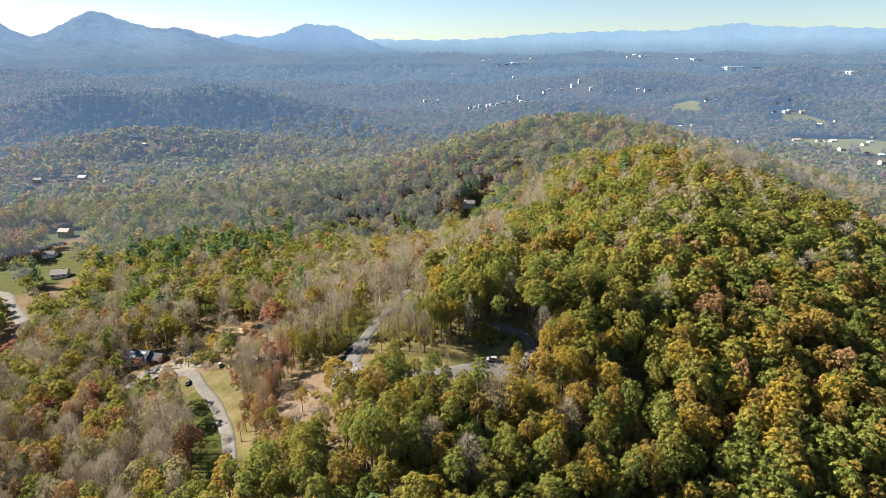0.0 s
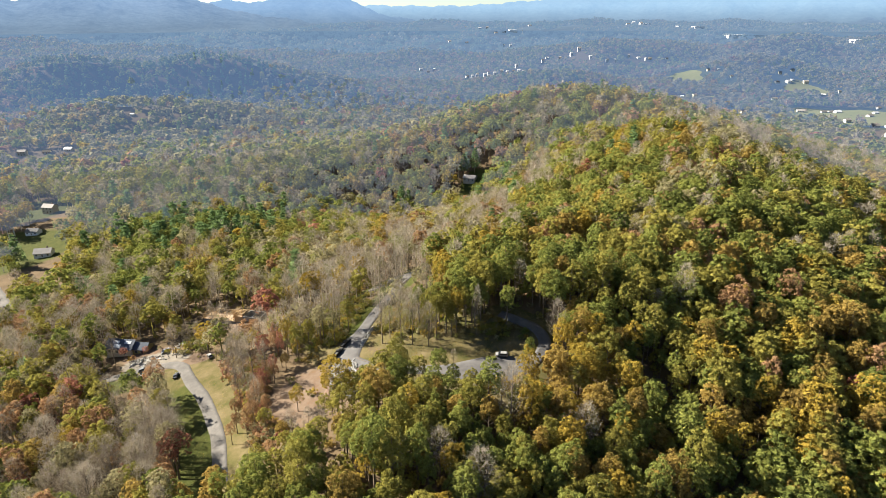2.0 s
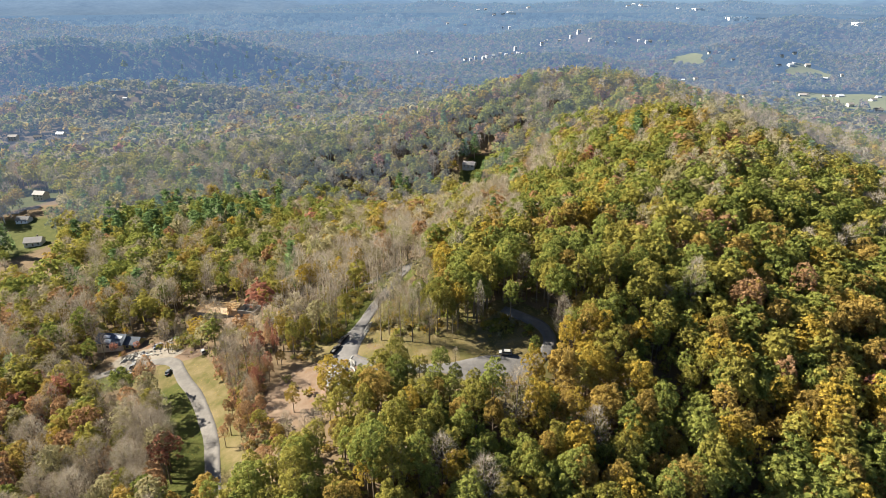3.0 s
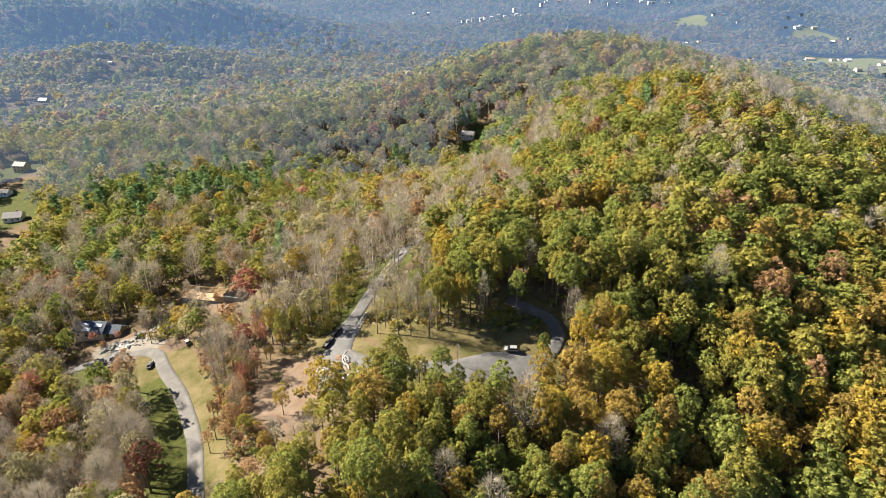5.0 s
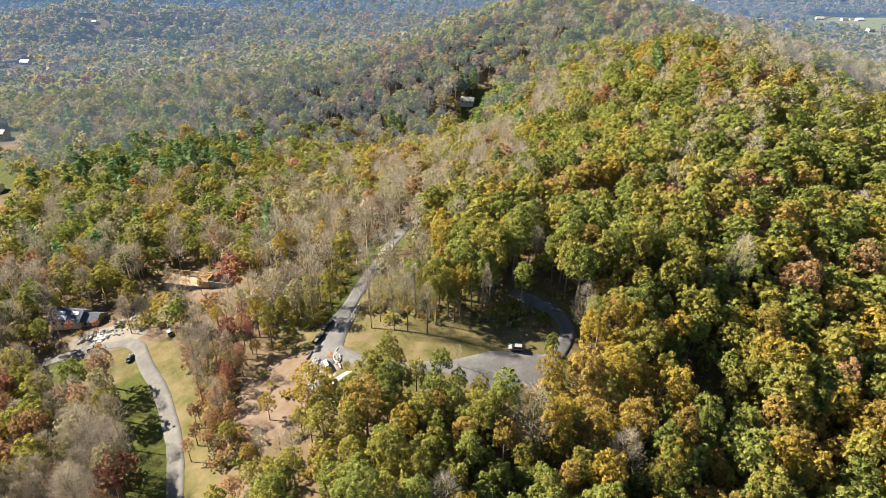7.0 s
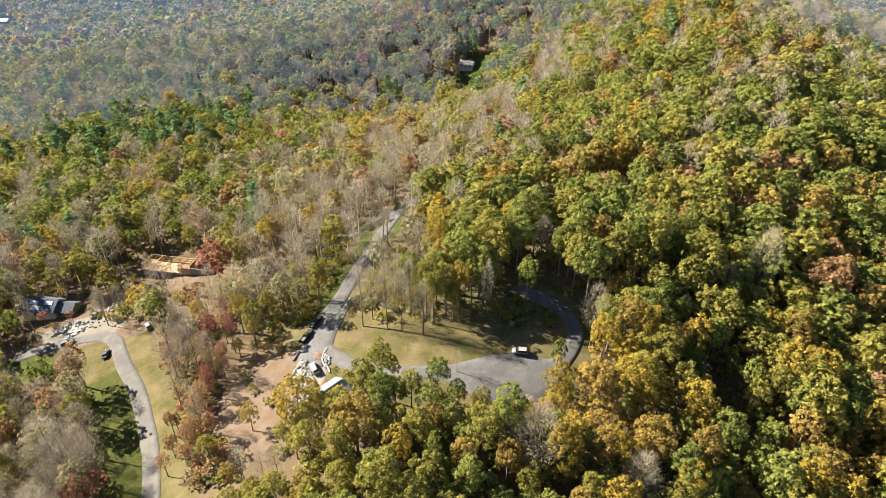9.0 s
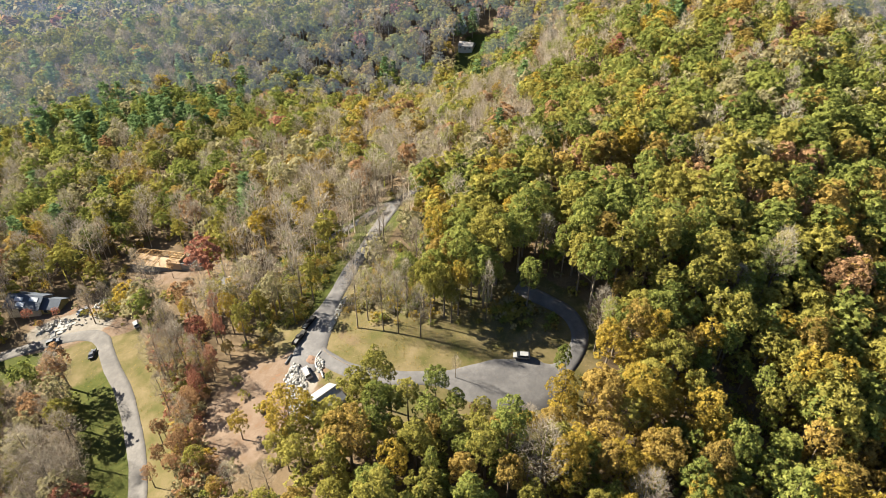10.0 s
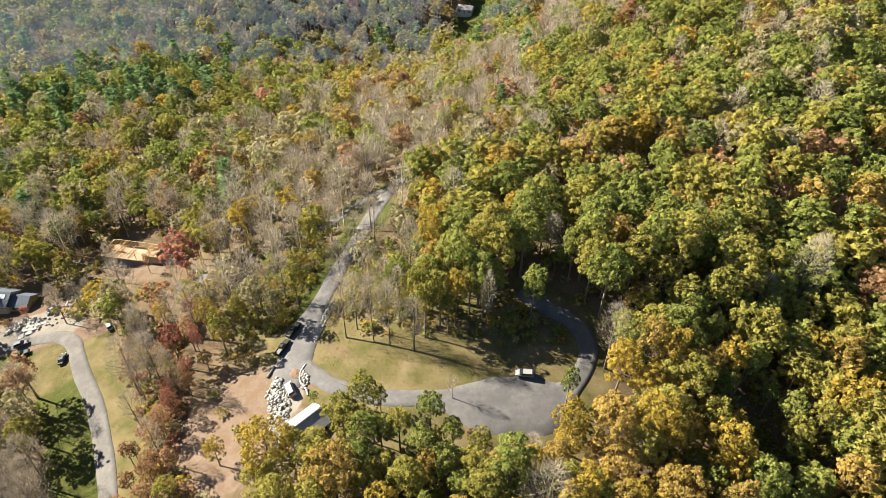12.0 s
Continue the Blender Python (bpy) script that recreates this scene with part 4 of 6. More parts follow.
for i in np.flatnonzero(single):
    (x, y), kind = near[i], KINDS[kind_of[i]]
    fine = 10 if i in foremost and kind not in ("bare", "pine") else 0
    grow(kind, fine + int(rng.integers(0, shapes_of(kind))), float(x), float(y), float(rng.triangular(0.62, 1.0, 1.5) * stature(x, y)), float(rng.uniform(0, 6.28)), float(rng.uniform(0.82, 1.15)))

for kind, shape, x, y, size, wide in OWN_TREES:
    grow(kind, min(shape, shapes_of(kind) - 1) + (10 if y < 262 and kind not in ("bare", "pine") else 0), x, y, size, (x * 7.3 + y) % 6.28, wide)


# the woods further off: joined, kind by kind
def woods(p, kinds, shapes, make, size_range, label, name="woodland", mats=None):
    """All trees of each kind at places p, joined into one object a kind."""
    for k, kind in enumerate(KINDS):
        here = p[kinds == k]
        if not len(here):
            continue
        vs, fs, ts, at = [], [], [], 0
        forms = [make(kind, np.random.default_rng(900 + 31 * k + n)) for n in range(shapes)]
        pick = rng.integers(0, shapes, len(here))
        for n, (v, f) in enumerate(forms):
            q = here[pick == n]
            m = len(q)
            if not m:
                continue
            a, s, wd = rng.uniform(0, 6.28, m), rng.uniform(*size_range, m), rng.uniform(0.9, 1.2, m)
            c, d = (np.cos(a) * s * wd)[:, None], (np.sin(a) * s * wd)[:, None]
            out = np.stack([v[:, 0] * c - v[:, 1] * d + q[:, :1], v[:, 0] * d + v[:, 1] * c + q[:, 1:], v[:, 2] * s[:, None] + lay(q[:, 0], q[:, 1])[:, None]], -1)
            vs.append(out.reshape(-1, 3))
            fs.append((f[None] + (np.arange(m) * len(v))[:, None, None]).reshape(-1, f.shape[1]) + at)
            ts.append(np.repeat(rng.uniform(0, 1, m), len(v)))
            at += m * len(v)
        me = build_mesh(name, np.concatenate(vs), np.concatenate(fs), (mats or dict(LEAF, bare=TWIG))[kind], tone=np.concatenate(ts))
        tagged(new(name, me), label % {"bare": "leafless grey", "pine": "dark green pine"}.get(kind, kind), "woods", kind="stuff")


def tri(v, f):
    """Quads to triangles."""
    return (v, f) if f.shape[1] == 3 else (v, np.concatenate([f[:, :3], f[:, [0, 2, 3]]]))


def mid_tree(kind, r, cards_of=120, size_of=1.6, wide=1.0):
    if kind == "bare":
        tall = r.uniform(16, 20)
        return joined([tri(*tube((0, 0, -1), (0, 0, tall), 0.22, 0.06, 3)), twigs(r, tall, tall * 0.3, 3.8, 460, 0.092, 2.3)])
    if kind == "pine":
        return joined([tri(*tube((0, 0, -1), (0, 0, 15), 0.25, 0.1, 3)), needles(r, 21, 5, 4.8, 190, 1.7, 3)])
    tall, base = r.uniform(15, 19), r.uniform(5, 6.5)
    return joined([tri(*tube((0, 0, -1), (0, 0, base + 4), 0.28, 0.15, 3)), clumpy(r, wide * r.uniform(3.7, 5.0), tall - base, base, 30, int((0.65 if kind == "tan" else 1) * cards_of), size_of)[:2]])


def slope_tree(kind, r):
    return mid_tree(kind, r, 190, 1.25)


def far_tree(kind, r):
    if kind == "bare":
        return twigs(r, 17, 4, 4.2, 34, 0.7, 5.0)
    if kind == "pine":
        return needles(r, 20, 5, 4.0, 42, 3.0, 3)
    return clumpy(r, r.uniform(6.0, 7.8), 12, 4.5, 16, 46, 3.0)[:2]


def distant_tree(kind, r):
    if kind in ("bare", "pine"):
        v, f = far_tree(kind, r)
        return v * (1.3, 1.3, 1.0), f
    return clumpy(r, 10, 12, 3.5, 10, 26, 4.6)[:2]


def plain_tree(kind, r):
    return clumpy(r, 17, 12, 1.0, 12, 20, 8.5)[:2]


def near_tree(kind, r):
    if kind in ("bare", "pine"):
        return mid_tree(kind, r)
    tall, base = r.uniform(16, 19), r.uniform(5, 6.5)
    return joined([tri(*tube((0, 0, -1), (0, 0, base + 4), 0.28, 0.15, 3)), clumpy(r, r.uniform(3.4, 4.8), tall - base, base, 36, 640, 0.74)[:2]])


woods(near[~single], kind_of[~single], 5, near_tree, (0.85, 1.25), "%s autumn trees of the near wood", mats=dict(SPRAY, bare=TWIG))


# young trees that fill the gaps under the canopy
def young_tree(kind, r):
    return joined([tri(*tube((0, 0, -0.6), (0, 0, 4), 0.1, 0.05, 3)), clumpy(r, r.uniform(2.1, 3.0), 6.5, 2.0, 16, 190, 0.66)[:2]])


p = plant(150, 262, 6.4, 0.70, 30)
p = p[(p[:, 0] > -35) & (clearance(p[:, 0], p[:, 1], ROAD_LOOP) > 9) & (np.hypot(p[:, 0] + 10, p[:, 1] - 245) > 26)]
kinds = choose(p)
kinds[kinds > 3] = 1
woods(p, kinds, 5, young_tree, (0.7, 1.35), "%s saplings under the near wood", "saplings", dict(SPRAY, bare=TWIG))
behind = plant(-90, 142, 9.0, 0.0, 190)
woods(behind, choose(behind), 5, lambda kind, r: mid_tree(kind, r, 230, 1.0), (0.85, 1.25), "%s autumn trees of the wood under the flight", mats=dict(SPRAY, bare=TWIG))
p = plant(262, 345, 6.4, 0.72, 60)
woods(p, choose(p), 6, lambda kind, r: mid_tree(kind, r, 460, 0.78, 0.84), (0.75, 1.35), "%s autumn trees of the hillside woods", mats=dict(SPRAY, bare=TWIG))
p = plant(345, 700, 8.4, 0.72, 60)
hillside, hillside_kinds = p, choose(p)
# undergrowth: shrubs and saplings under and between the trees
def shrub(kind, r):
    return clumpy(r, 1.5, 2.3, -0.1, 9, 100, 0.40)[:2]


p = plant(125, 330, 3.9, 0.66, 30, False)
p = p[rng.uniform(0, 1, len(p)) < 0.55 + 0.4 * (wave(p[:, 0], p[:, 1], 14, 2.2) - 0.5)]
extra = np.stack([20 + 13 * rng.normal(0, 0.45, 90), 237 + 7 * rng.normal(0, 0.45, 90)], -1)
extra = extra[clearance(extra[:, 0], extra[:, 1], ROAD_LOOP) > 4.0]
open_wood = np.stack([-14 + 26 * rng.normal(0, 0.42, 420), 256 + 20 * rng.normal(0, 0.42, 420)], -1)
roadside = np.stack([-50 + 16 * rng.normal(0, 0.42, 420), 270 + 38 * rng.normal(0, 0.42, 420)], -1)
site_brush = np.stack([-113 + 24 * rng.normal(0, 0.5, 260), 291 + 14 * rng.normal(0, 0.5, 260)], -1)
site_brush = site_brush[np.hypot((site_brush[:, 0] + 107) / 22, (site_brush[:, 1] - 296) / 13) > 1]
yard = np.stack([-122 + 14 * rng.normal(0, 0.42, 22), 277 + 6 * rng.normal(0, 0.42, 22)], -1)
more = np.concatenate([open_wood, roadside, yard, site_brush])
more = more[(clearance(more[:, 0], more[:, 1], ROAD_MAIN) > 6.0) & (clearance(more[:, 0], more[:, 1], ROAD_LOOP) > 16) & (clearance(more[:, 0], more[:, 1], LANE_WEST) > 6)]
more = more[np.hypot(more[:, 0] + 44, more[:, 1] - 240) > 9]
strip = np.stack([-79 + 9 * rng.uniform(-1, 1, 420), 226 + 34 * rng.uniform(-1, 1, 420)], -1)
strip[:, 0] -= 0.4 * (strip[:, 1] - 226)
strip = strip[(clearance(strip[:, 0], strip[:, 1], LANE_WEST) > 11) & (np.hypot((strip[:, 0] + 56) / 15, (strip[:, 1] - 218) / 19) > 1)]
hollow = np.stack([73 + 5 * rng.normal(0, 0.5, 110), 197 + 14 * rng.normal(0, 0.5, 110)], -1)
p = np.concatenate([p, extra, more, hollow])
pick = rng.choice([0, 0, 1, 1, 1, 3, 6, 6, 2], len(p))
woods(p, pick, 4, shrub, (0.5, 1.35), "%s shrubs of the undergrowth", "undergrowth", dict(SPRAY, bare=TWIG))
woods(strip, rng.choice([3, 4, 4, 4, 5, 6, 6, 1], len(strip)), 4, shrub, (0.6, 1.7), "%s brush between the lane and the works", "undergrowth", dict(SPRAY, bare=TWIG))


# rough grass: tufts and weeds on the open verges
def tuft(kind, r):
    n = 7
    a, q = r.uniform(0, 6.28, n), r.uniform(0, 0.45, n)
    p = np.stack([np.cos(a) * q, np.sin(a) * q, np.zeros(n)], -1)
    d = np.stack([np.cos(a) * 0.2, np.sin(a) * 0.2, r.uniform(0.25, 0.6, n)], -1)
    w = np.stack([-np.sin(a), np.cos(a), np.zeros(n)], -1) * 0.12
    return np.stack([p - w, p + w, p + d], 1).reshape(-1, 3), np.arange(n * 3).reshape(n, 3)


p = np.stack([rng.uniform(-130, 42, 15000), rng.uniform(196, 275, 15000)], -1)
p = np.concatenate([p, np.stack([rng.uniform(-34, 36, 9000), rng.uniform(219, 246, 9000)], -1)])
dry, dirt, green = cover(p[:, 0], p[:, 1])
clear = np.minimum.reduce([clearance(p[:, 0], p[:, 1], LANE_WEST) - 3.4, clearance(p[:, 0], p[:, 1], ROAD_MAIN) - 3.4, clearance(p[:, 0], p[:, 1], ROAD_SPUR) - 2.8])
loop = clearance(p[:, 0], p[:, 1], ROAD_LOOP) - np.where((p[:, 0] > -6) & (p[:, 0] < 34) & (p[:, 1] < 224), 8.0, 3.3)
p = p[(np.maximum(dry, green) > 0.4) & (np.minimum(clear, loop) > 0) & (rng.uniform(0, 1, len(p)) < wave(p[:, 0], p[:, 1], 6, 1.1))]
woods(p, rng.choice([2, 3, 6, 6], len(p)), 5, tuft, (0.15, 0.38), "%s tufts of rough grass", "rough_grass")


# the far woods have haze painted in as blue emission, stronger band by band
def hazed_copies(kinds, name, painted_haze, share):
    """Copies of far materials with haze painted in: a share of flat blue emission."""
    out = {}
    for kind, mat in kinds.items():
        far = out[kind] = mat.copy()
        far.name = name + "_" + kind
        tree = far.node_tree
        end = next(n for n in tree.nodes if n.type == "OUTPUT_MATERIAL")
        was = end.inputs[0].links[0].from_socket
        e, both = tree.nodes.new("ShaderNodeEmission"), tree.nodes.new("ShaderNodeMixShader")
        e.inputs[0].default_value = (*painted_haze, 1)
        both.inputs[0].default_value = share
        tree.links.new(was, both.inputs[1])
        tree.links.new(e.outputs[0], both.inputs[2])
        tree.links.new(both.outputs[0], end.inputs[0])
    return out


FAR_SET = dict(FAR_LEAF, bare=TWIG)
# the valley floor has haze painted in as emission too, in the same steps
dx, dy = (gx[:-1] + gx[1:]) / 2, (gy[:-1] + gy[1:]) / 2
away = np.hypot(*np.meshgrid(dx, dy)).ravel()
for step, painted_haze, share in ((700, (0.046, 0.065, 0.102), 0.25), (980, (0.044, 0.067, 0.108), 0.42), (1400, (0.041, 0.069, 0.122), 0.60), (1900, (0.044, 0.072, 0.120), 0.72), (2700, (0.047, 0.077, 0.120), 0.86)):
    ground_mesh.materials.append(hazed_copies({"floor": GROUND}, "floor_%d" % step, painted_haze, share)["floor"])
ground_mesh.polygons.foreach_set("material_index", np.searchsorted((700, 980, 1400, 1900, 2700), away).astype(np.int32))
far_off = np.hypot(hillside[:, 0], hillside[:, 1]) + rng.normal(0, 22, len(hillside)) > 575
SLOPE_SET = dict(SLOPE_LEAF, bare=TWIG)
lower = ~far_off & (hillside[:, 1] < 470)
woods(hillside[lower], hillside_kinds[lower], 6, lambda kind, r: mid_tree(kind, r, 320, 0.98), (0.85, 1.4), "%s autumn trees of the hillside woods", mats=dict(SPRAY, bare=TWIG))
woods(hillside[~far_off & ~lower], hillside_kinds[~far_off & ~lower], 6, slope_tree, (0.9, 1.5), "%s autumn trees of the hillside woods", mats=SLOPE_SET)
# hillside trees past 575 m take the first share of painted haze
woods(hillside[far_off], hillside_kinds[far_off], 6, slope_tree, (0.9, 1.5), "%s autumn trees of the far hillside", "hillside_woods", hazed_copies(SLOPE_SET, "hillside", (0.056, 0.071, 0.098), 0.17))
p = plant(700, 1900, 13.9, 0.72, 60)
depth = np.hypot(p[:, 0], p[:, 1]) + rng.normal(0, 90, len(p))
kinds = choose(p)
near_side, middle = depth < 980, (depth >= 980) & (depth < 1400)
far_side = depth >= 1400
woods(p[near_side], kinds[near_side], 4, far_tree, (0.8, 1.25), "%s trees of the hazy valley backdrop", "backdrop_woods", hazed_copies(FAR_SET, "slope", (0.050, 0.069, 0.104), 0.29))
woods(p[middle], kinds[middle], 4, far_tree, (0.85, 1.3), "%s trees of the hazy valley backdrop", "backdrop_woods", hazed_copies(FAR_SET, "valley", (0.044, 0.067, 0.108), 0.42))
woods(p[far_side], kinds[far_side], 4, far_tree, (0.85, 1.3), "%s trees of the hazy valley backdrop", "backdrop_woods", hazed_copies(FAR_SET, "valley_end", (0.041, 0.069, 0.122), 0.60))
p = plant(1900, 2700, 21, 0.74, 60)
woods(p, choose(p), 4, distant_tree, (0.8, 1.2), "%s trees of the far hazy backdrop", "backdrop_woods", hazed_copies(FAR_SET, "distance", (0.047, 0.076, 0.126), 0.70))
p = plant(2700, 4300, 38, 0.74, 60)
woods(p, choose(p), 4, plain_tree, (0.7, 1.1), "%s trees of the far hazy backdrop", "backdrop_woods", hazed_copies(FAR_SET, "plain", (0.053, 0.086, 0.132), 0.85))


# pastures of the valley
PASTURE = plain("pasture_grass", (0.095, 0.112, 0.042), (0.155, 0.155, 0.068), 0.012, 0.95, kind="World")


def field(cx, cy, rx, ry, share, label):
    """A mown patch lying on the valley floor, uneven at its rim."""
    ring = np.linspace(0, 2 * np.pi, 48, endpoint=False)
    rim = 1 + 0.14 * np.sin(3 * ring + cx) + 0.08 * np.sin(7 * ring + cy)
    rows = [np.stack([cx + np.cos(ring) * rx * rim * q, cy + np.sin(ring) * ry * rim * q], -1) for q in (0.02, 0.25, 0.5, 0.75, 1.0)]
    v = np.concatenate(rows)
    v = np.c_[v, lay(v[:, 0], v[:, 1]) + 1.2]
    ids = np.arange(len(v)).reshape(5, 48)
    f = np.stack([ids[:-1], np.roll(ids[:-1], -1, 1), np.roll(ids[1:], -1, 1), ids[1:]], -1).reshape(-1, 4)[:, ::-1]
    # blue haze is painted into the grass as a share of emission
    painted_haze = hazed_copies({"field": PASTURE}, "pasture_%d" % cy, (0.036, 0.062, 0.112), share)["field"]
    tagged(new("field", build_mesh("field", v, f, painted_haze, True)), label, "field", kind="structure")


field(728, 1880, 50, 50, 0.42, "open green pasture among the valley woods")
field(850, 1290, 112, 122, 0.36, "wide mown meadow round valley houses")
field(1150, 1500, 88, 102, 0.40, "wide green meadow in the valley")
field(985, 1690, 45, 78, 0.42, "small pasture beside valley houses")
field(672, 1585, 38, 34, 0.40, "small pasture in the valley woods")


# ---------------------------------------------------------------- vehicles
def paint(name, colour, rough=0.35):
    n = Nodes(name)
    dust = n.noise(1.4, 4, 0.6)
    c = n.mix(n.math("MULTIPLY", dust, 0.25), (*colour, 1), (0.10, 0.088, 0.072, 1))
    return n.surface(c, rough + 0.3, 0.0, **{"Specular IOR Level": 0.1})


GLASS_DARK = Nodes("tinted_window_glass").surface((0.012, 0.014, 0.017, 1), 0.06)
RUBBER = plain("tyre_rubber", (0.012, 0.012, 0.012), (0.03, 0.03, 0.03), 6, 0.85)
STEEL = plain("wheel_alloy", (0.30, 0.30, 0.31), (0.48, 0.48, 0.50), 8, 0.35, 0.9)
LAMP_CLEAR = Nodes("headlamp_glass").surface((0.62, 0.63, 0.65, 1), 0.1)
LAMP_RED = Nodes("tail_lamp").surface((0.30, 0.015, 0.012, 1), 0.2)
TRIM = plain("black_trim", (0.014, 0.014, 0.015), (0.035, 0.035, 0.036), 5, 0.6)
WHITE_PAINT, SILVER_PAINT = paint("white_car_paint", (0.27, 0.27, 0.265)), paint("silver_car_paint", (0.11, 0.12, 0.14))
BLACK_PAINT, GREEN_PAINT = paint("black_car_paint", (0.008, 0.009, 0.011)), paint("dark_green_car_paint", (0.020, 0.042, 0.030))
GREY_PAINT = paint("grey_car_paint", (0.040, 0.048, 0.066))


def extruded(name, outline, half, material, taper=None, bevel=0.06):
    """A side outline (y along, z up) drawn out to both sides; taper: half-width at a height."""
    bm = bmesh.new()
    rings = []
    for sign in (-1, 1):
        rings.append([bm.verts.new((sign * (taper(z) if taper else half), y, z)) for y, z in outline])
    n = len(outline)
    bm.faces.new(rings[0])
    bm.faces.new(rings[1][::-1])
    for i in range(n):
        bm.faces.new((rings[0][i], rings[1][i], rings[1][(i + 1) % n], rings[0][(i + 1) % n]))
    bmesh.ops.recalc_face_normals(bm, faces=bm.faces[:])
    if bevel:
        bmesh.ops.bevel(bm, geom=bm.edges[:], offset=bevel, segments=2, affect="EDGES", clamp_overlap=True)
    me = bpy.data.meshes.new(name)
    bm.to_mesh(me)
    bm.free()
    me.materials.append(material)
    return me


def disc(name, radius, thick, material, sides=18):
    bm = bmesh.new()
    bmesh.ops.create_cone(bm, cap_ends=True, segments=sides, radius1=radius, radius2=radius, depth=thick, matrix=Matrix.Rotation(radians(90), 4, "Y"))
    bmesh.ops.bevel(bm, geom=[e for e in bm.edges if len(e.link_faces) == 2 and any(len(f.verts) > 4 for f in e.link_faces)], offset=thick * 0.2, segments=2, affect="EDGES")
    me = bpy.data.meshes.new(name)
    bm.to_mesh(me)
    bm.free()
    me.materials.append(material)
    return me


TYRE, RIM = disc("tyre", 0.36, 0.25, RUBBER), disc("rim", 0.22, 0.27, STEEL)


def set_down(ob, x, y, turn, lift=0.0):
    """Stands a thing on the ground or road at a place, tilted with the slope along and across it."""
    a = radians(turn)
    fx, fy = -math.sin(a), math.cos(a)
    along_rise = float(lay(x + fx * 2, y + fy * 2) - lay(x - fx * 2, y - fy * 2)) / 4
    across_rise = float(lay(x + fy * 1, y - fx * 1) - lay(x - fy * 1, y + fx * 1)) / 2
    ob.matrix_basis = Matrix.Translation((x, y, float(lay(x, y)) + lift)) @ Matrix.Rotation(a, 4, "Z") @ Matrix.Rotation(math.atan(along_rise), 4, "X") @ Matrix.Rotation(-math.atan(across_rise), 4, "Y")
    return ob


def vehicle(name, style, colour, x, y, turn, label, category, lift=0.17):
    """A car, van or pickup, its nose along +y: body, glass, roof, wheels, lamps."""
    top = new(name)
    long = {"suv": 4.6, "car": 4.5, "pickup": 5.6, "van": 5.3}[style]
    h = long / 2
    if style == "pickup":
        lower = [(-h, 0.42), (h - 0.1, 0.42), (h, 0.62), (h - 0.02, 0.95), (h - 0.3, 1.06), (0.9, 1.12), (-h, 1.12)]
        glass = [(-0.75, 1.1), (1.25, 1.1), (0.45, 1.76), (-0.65, 1.78)]
        roof = (-0.62, 0.42, 1.80)
    elif style == "car":
        lower = [(-h, 0.36), (h - 0.1, 0.34), (h, 0.55), (h - 0.1, 0.78), (1.0, 0.95), (-1.4, 0.98), (-h + 0.05, 0.92)]
        glass = [(-1.75, 0.94), (1.15, 0.93), (0.35, 1.40), (-0.95, 1.42)]
        roof = (-0.92, 0.30, 1.44)
    else:
        lower = [(-h, 0.42), (h - 0.12, 0.40), (h, 0.62), (h - 0.08, 0.92), (h - 0.5, 1.04), (1.05, 1.08), (-h + 0.05, 1.08)]
        glass = [(-h + 0.18, 1.05), (1.3, 1.05), (0.5, 1.66), (-h + 0.5, 1.70)]
        roof = (-h + 0.48, 0.46, 1.73)
        if style == "van":
            lower = [(-h, 0.42), (h - 0.12, 0.40), (h, 0.62), (h - 0.1, 1.0), (h - 0.6, 1.15), (1.3, 1.2), (-h + 0.03, 1.2)]
            glass = [(-h + 0.1, 1.18), (1.75, 1.18), (1.0, 2.0), (-h + 0.16, 2.05)]
            roof = (-h + 0.14, 0.95, 2.08)
    wide = 0.92 if style != "van" else 0.98
    part("body", extruded("body", lower, wide, colour), top)
    part("window_glass", extruded("window_glass", glass, 0.8, GLASS_DARK, lambda z: wide - 0.05 - (z - 0.9) * 0.22, 0.03), top, "dark tinted window glass")
    half = wide - 0.06 - (roof[2] - 0.9) * 0.22
    part("roof", boxes_mesh("roof", [(-half, roof[0], roof[2] - 0.05, half, roof[1], roof[2] + 0.02)], colour, 0.02), top)
    if style == "pickup":
        part("load_bed", boxes_mesh("load_bed", [(-0.78, -h + 0.12, 1.09, 0.78, -0.85, 1.135)], TRIM, 0.01), top, "black lined load bed")
        for s in (-1, 1):
            part("bed_side", boxes_mesh("bed_side", [(s * 0.86 - 0.06, -h, 1.1, s * 0.86 + 0.06, -0.78, 1.32)], colour, 0.02), top)
        part("tailgate", boxes_mesh("tailgate", [(-0.8, -h, 0.7, 0.8, -h + 0.08, 1.32)], colour, 0.02), top)
    for s in (-1, 1):
        for q in (h - 0.95, -h + 0.95):
            wheel = part("wheel", TYRE, top, "black tyre on an alloy rim", pose(s * (wide - 0.1), q, 0.36))
            part("rim", RIM, wheel)
        part("headlight", boxes_mesh("headlight", [(s * 0.62 - 0.17, h - 0.16, 0.68, s * 0.62 + 0.17, h + 0.005, 0.84)], LAMP_CLEAR, 0.02), top)
        part("tail_light", boxes_mesh("tail_light", [(s * 0.74 - 0.1, -h - 0.01, 0.72, s * 0.74 + 0.1, -h + 0.06, 0.98)], LAMP_RED, 0.02), top)
        part("mirror", boxes_mesh("mirror", [(s * (wide + 0.08) - 0.08, 0.98, 1.02, s * (wide + 0.08) + 0.08, 1.1, 1.18)], TRIM, 0.02), top)
    part("bumper", boxes_mesh("bumper", [(-wide + 0.05, h - 0.06, 0.4, wide - 0.05, h + 0.05, 0.6)], TRIM, 0.03), top)
    tagged(top, label, category, "parked vehicles")
    return set_down(top, x, y, turn, lift)


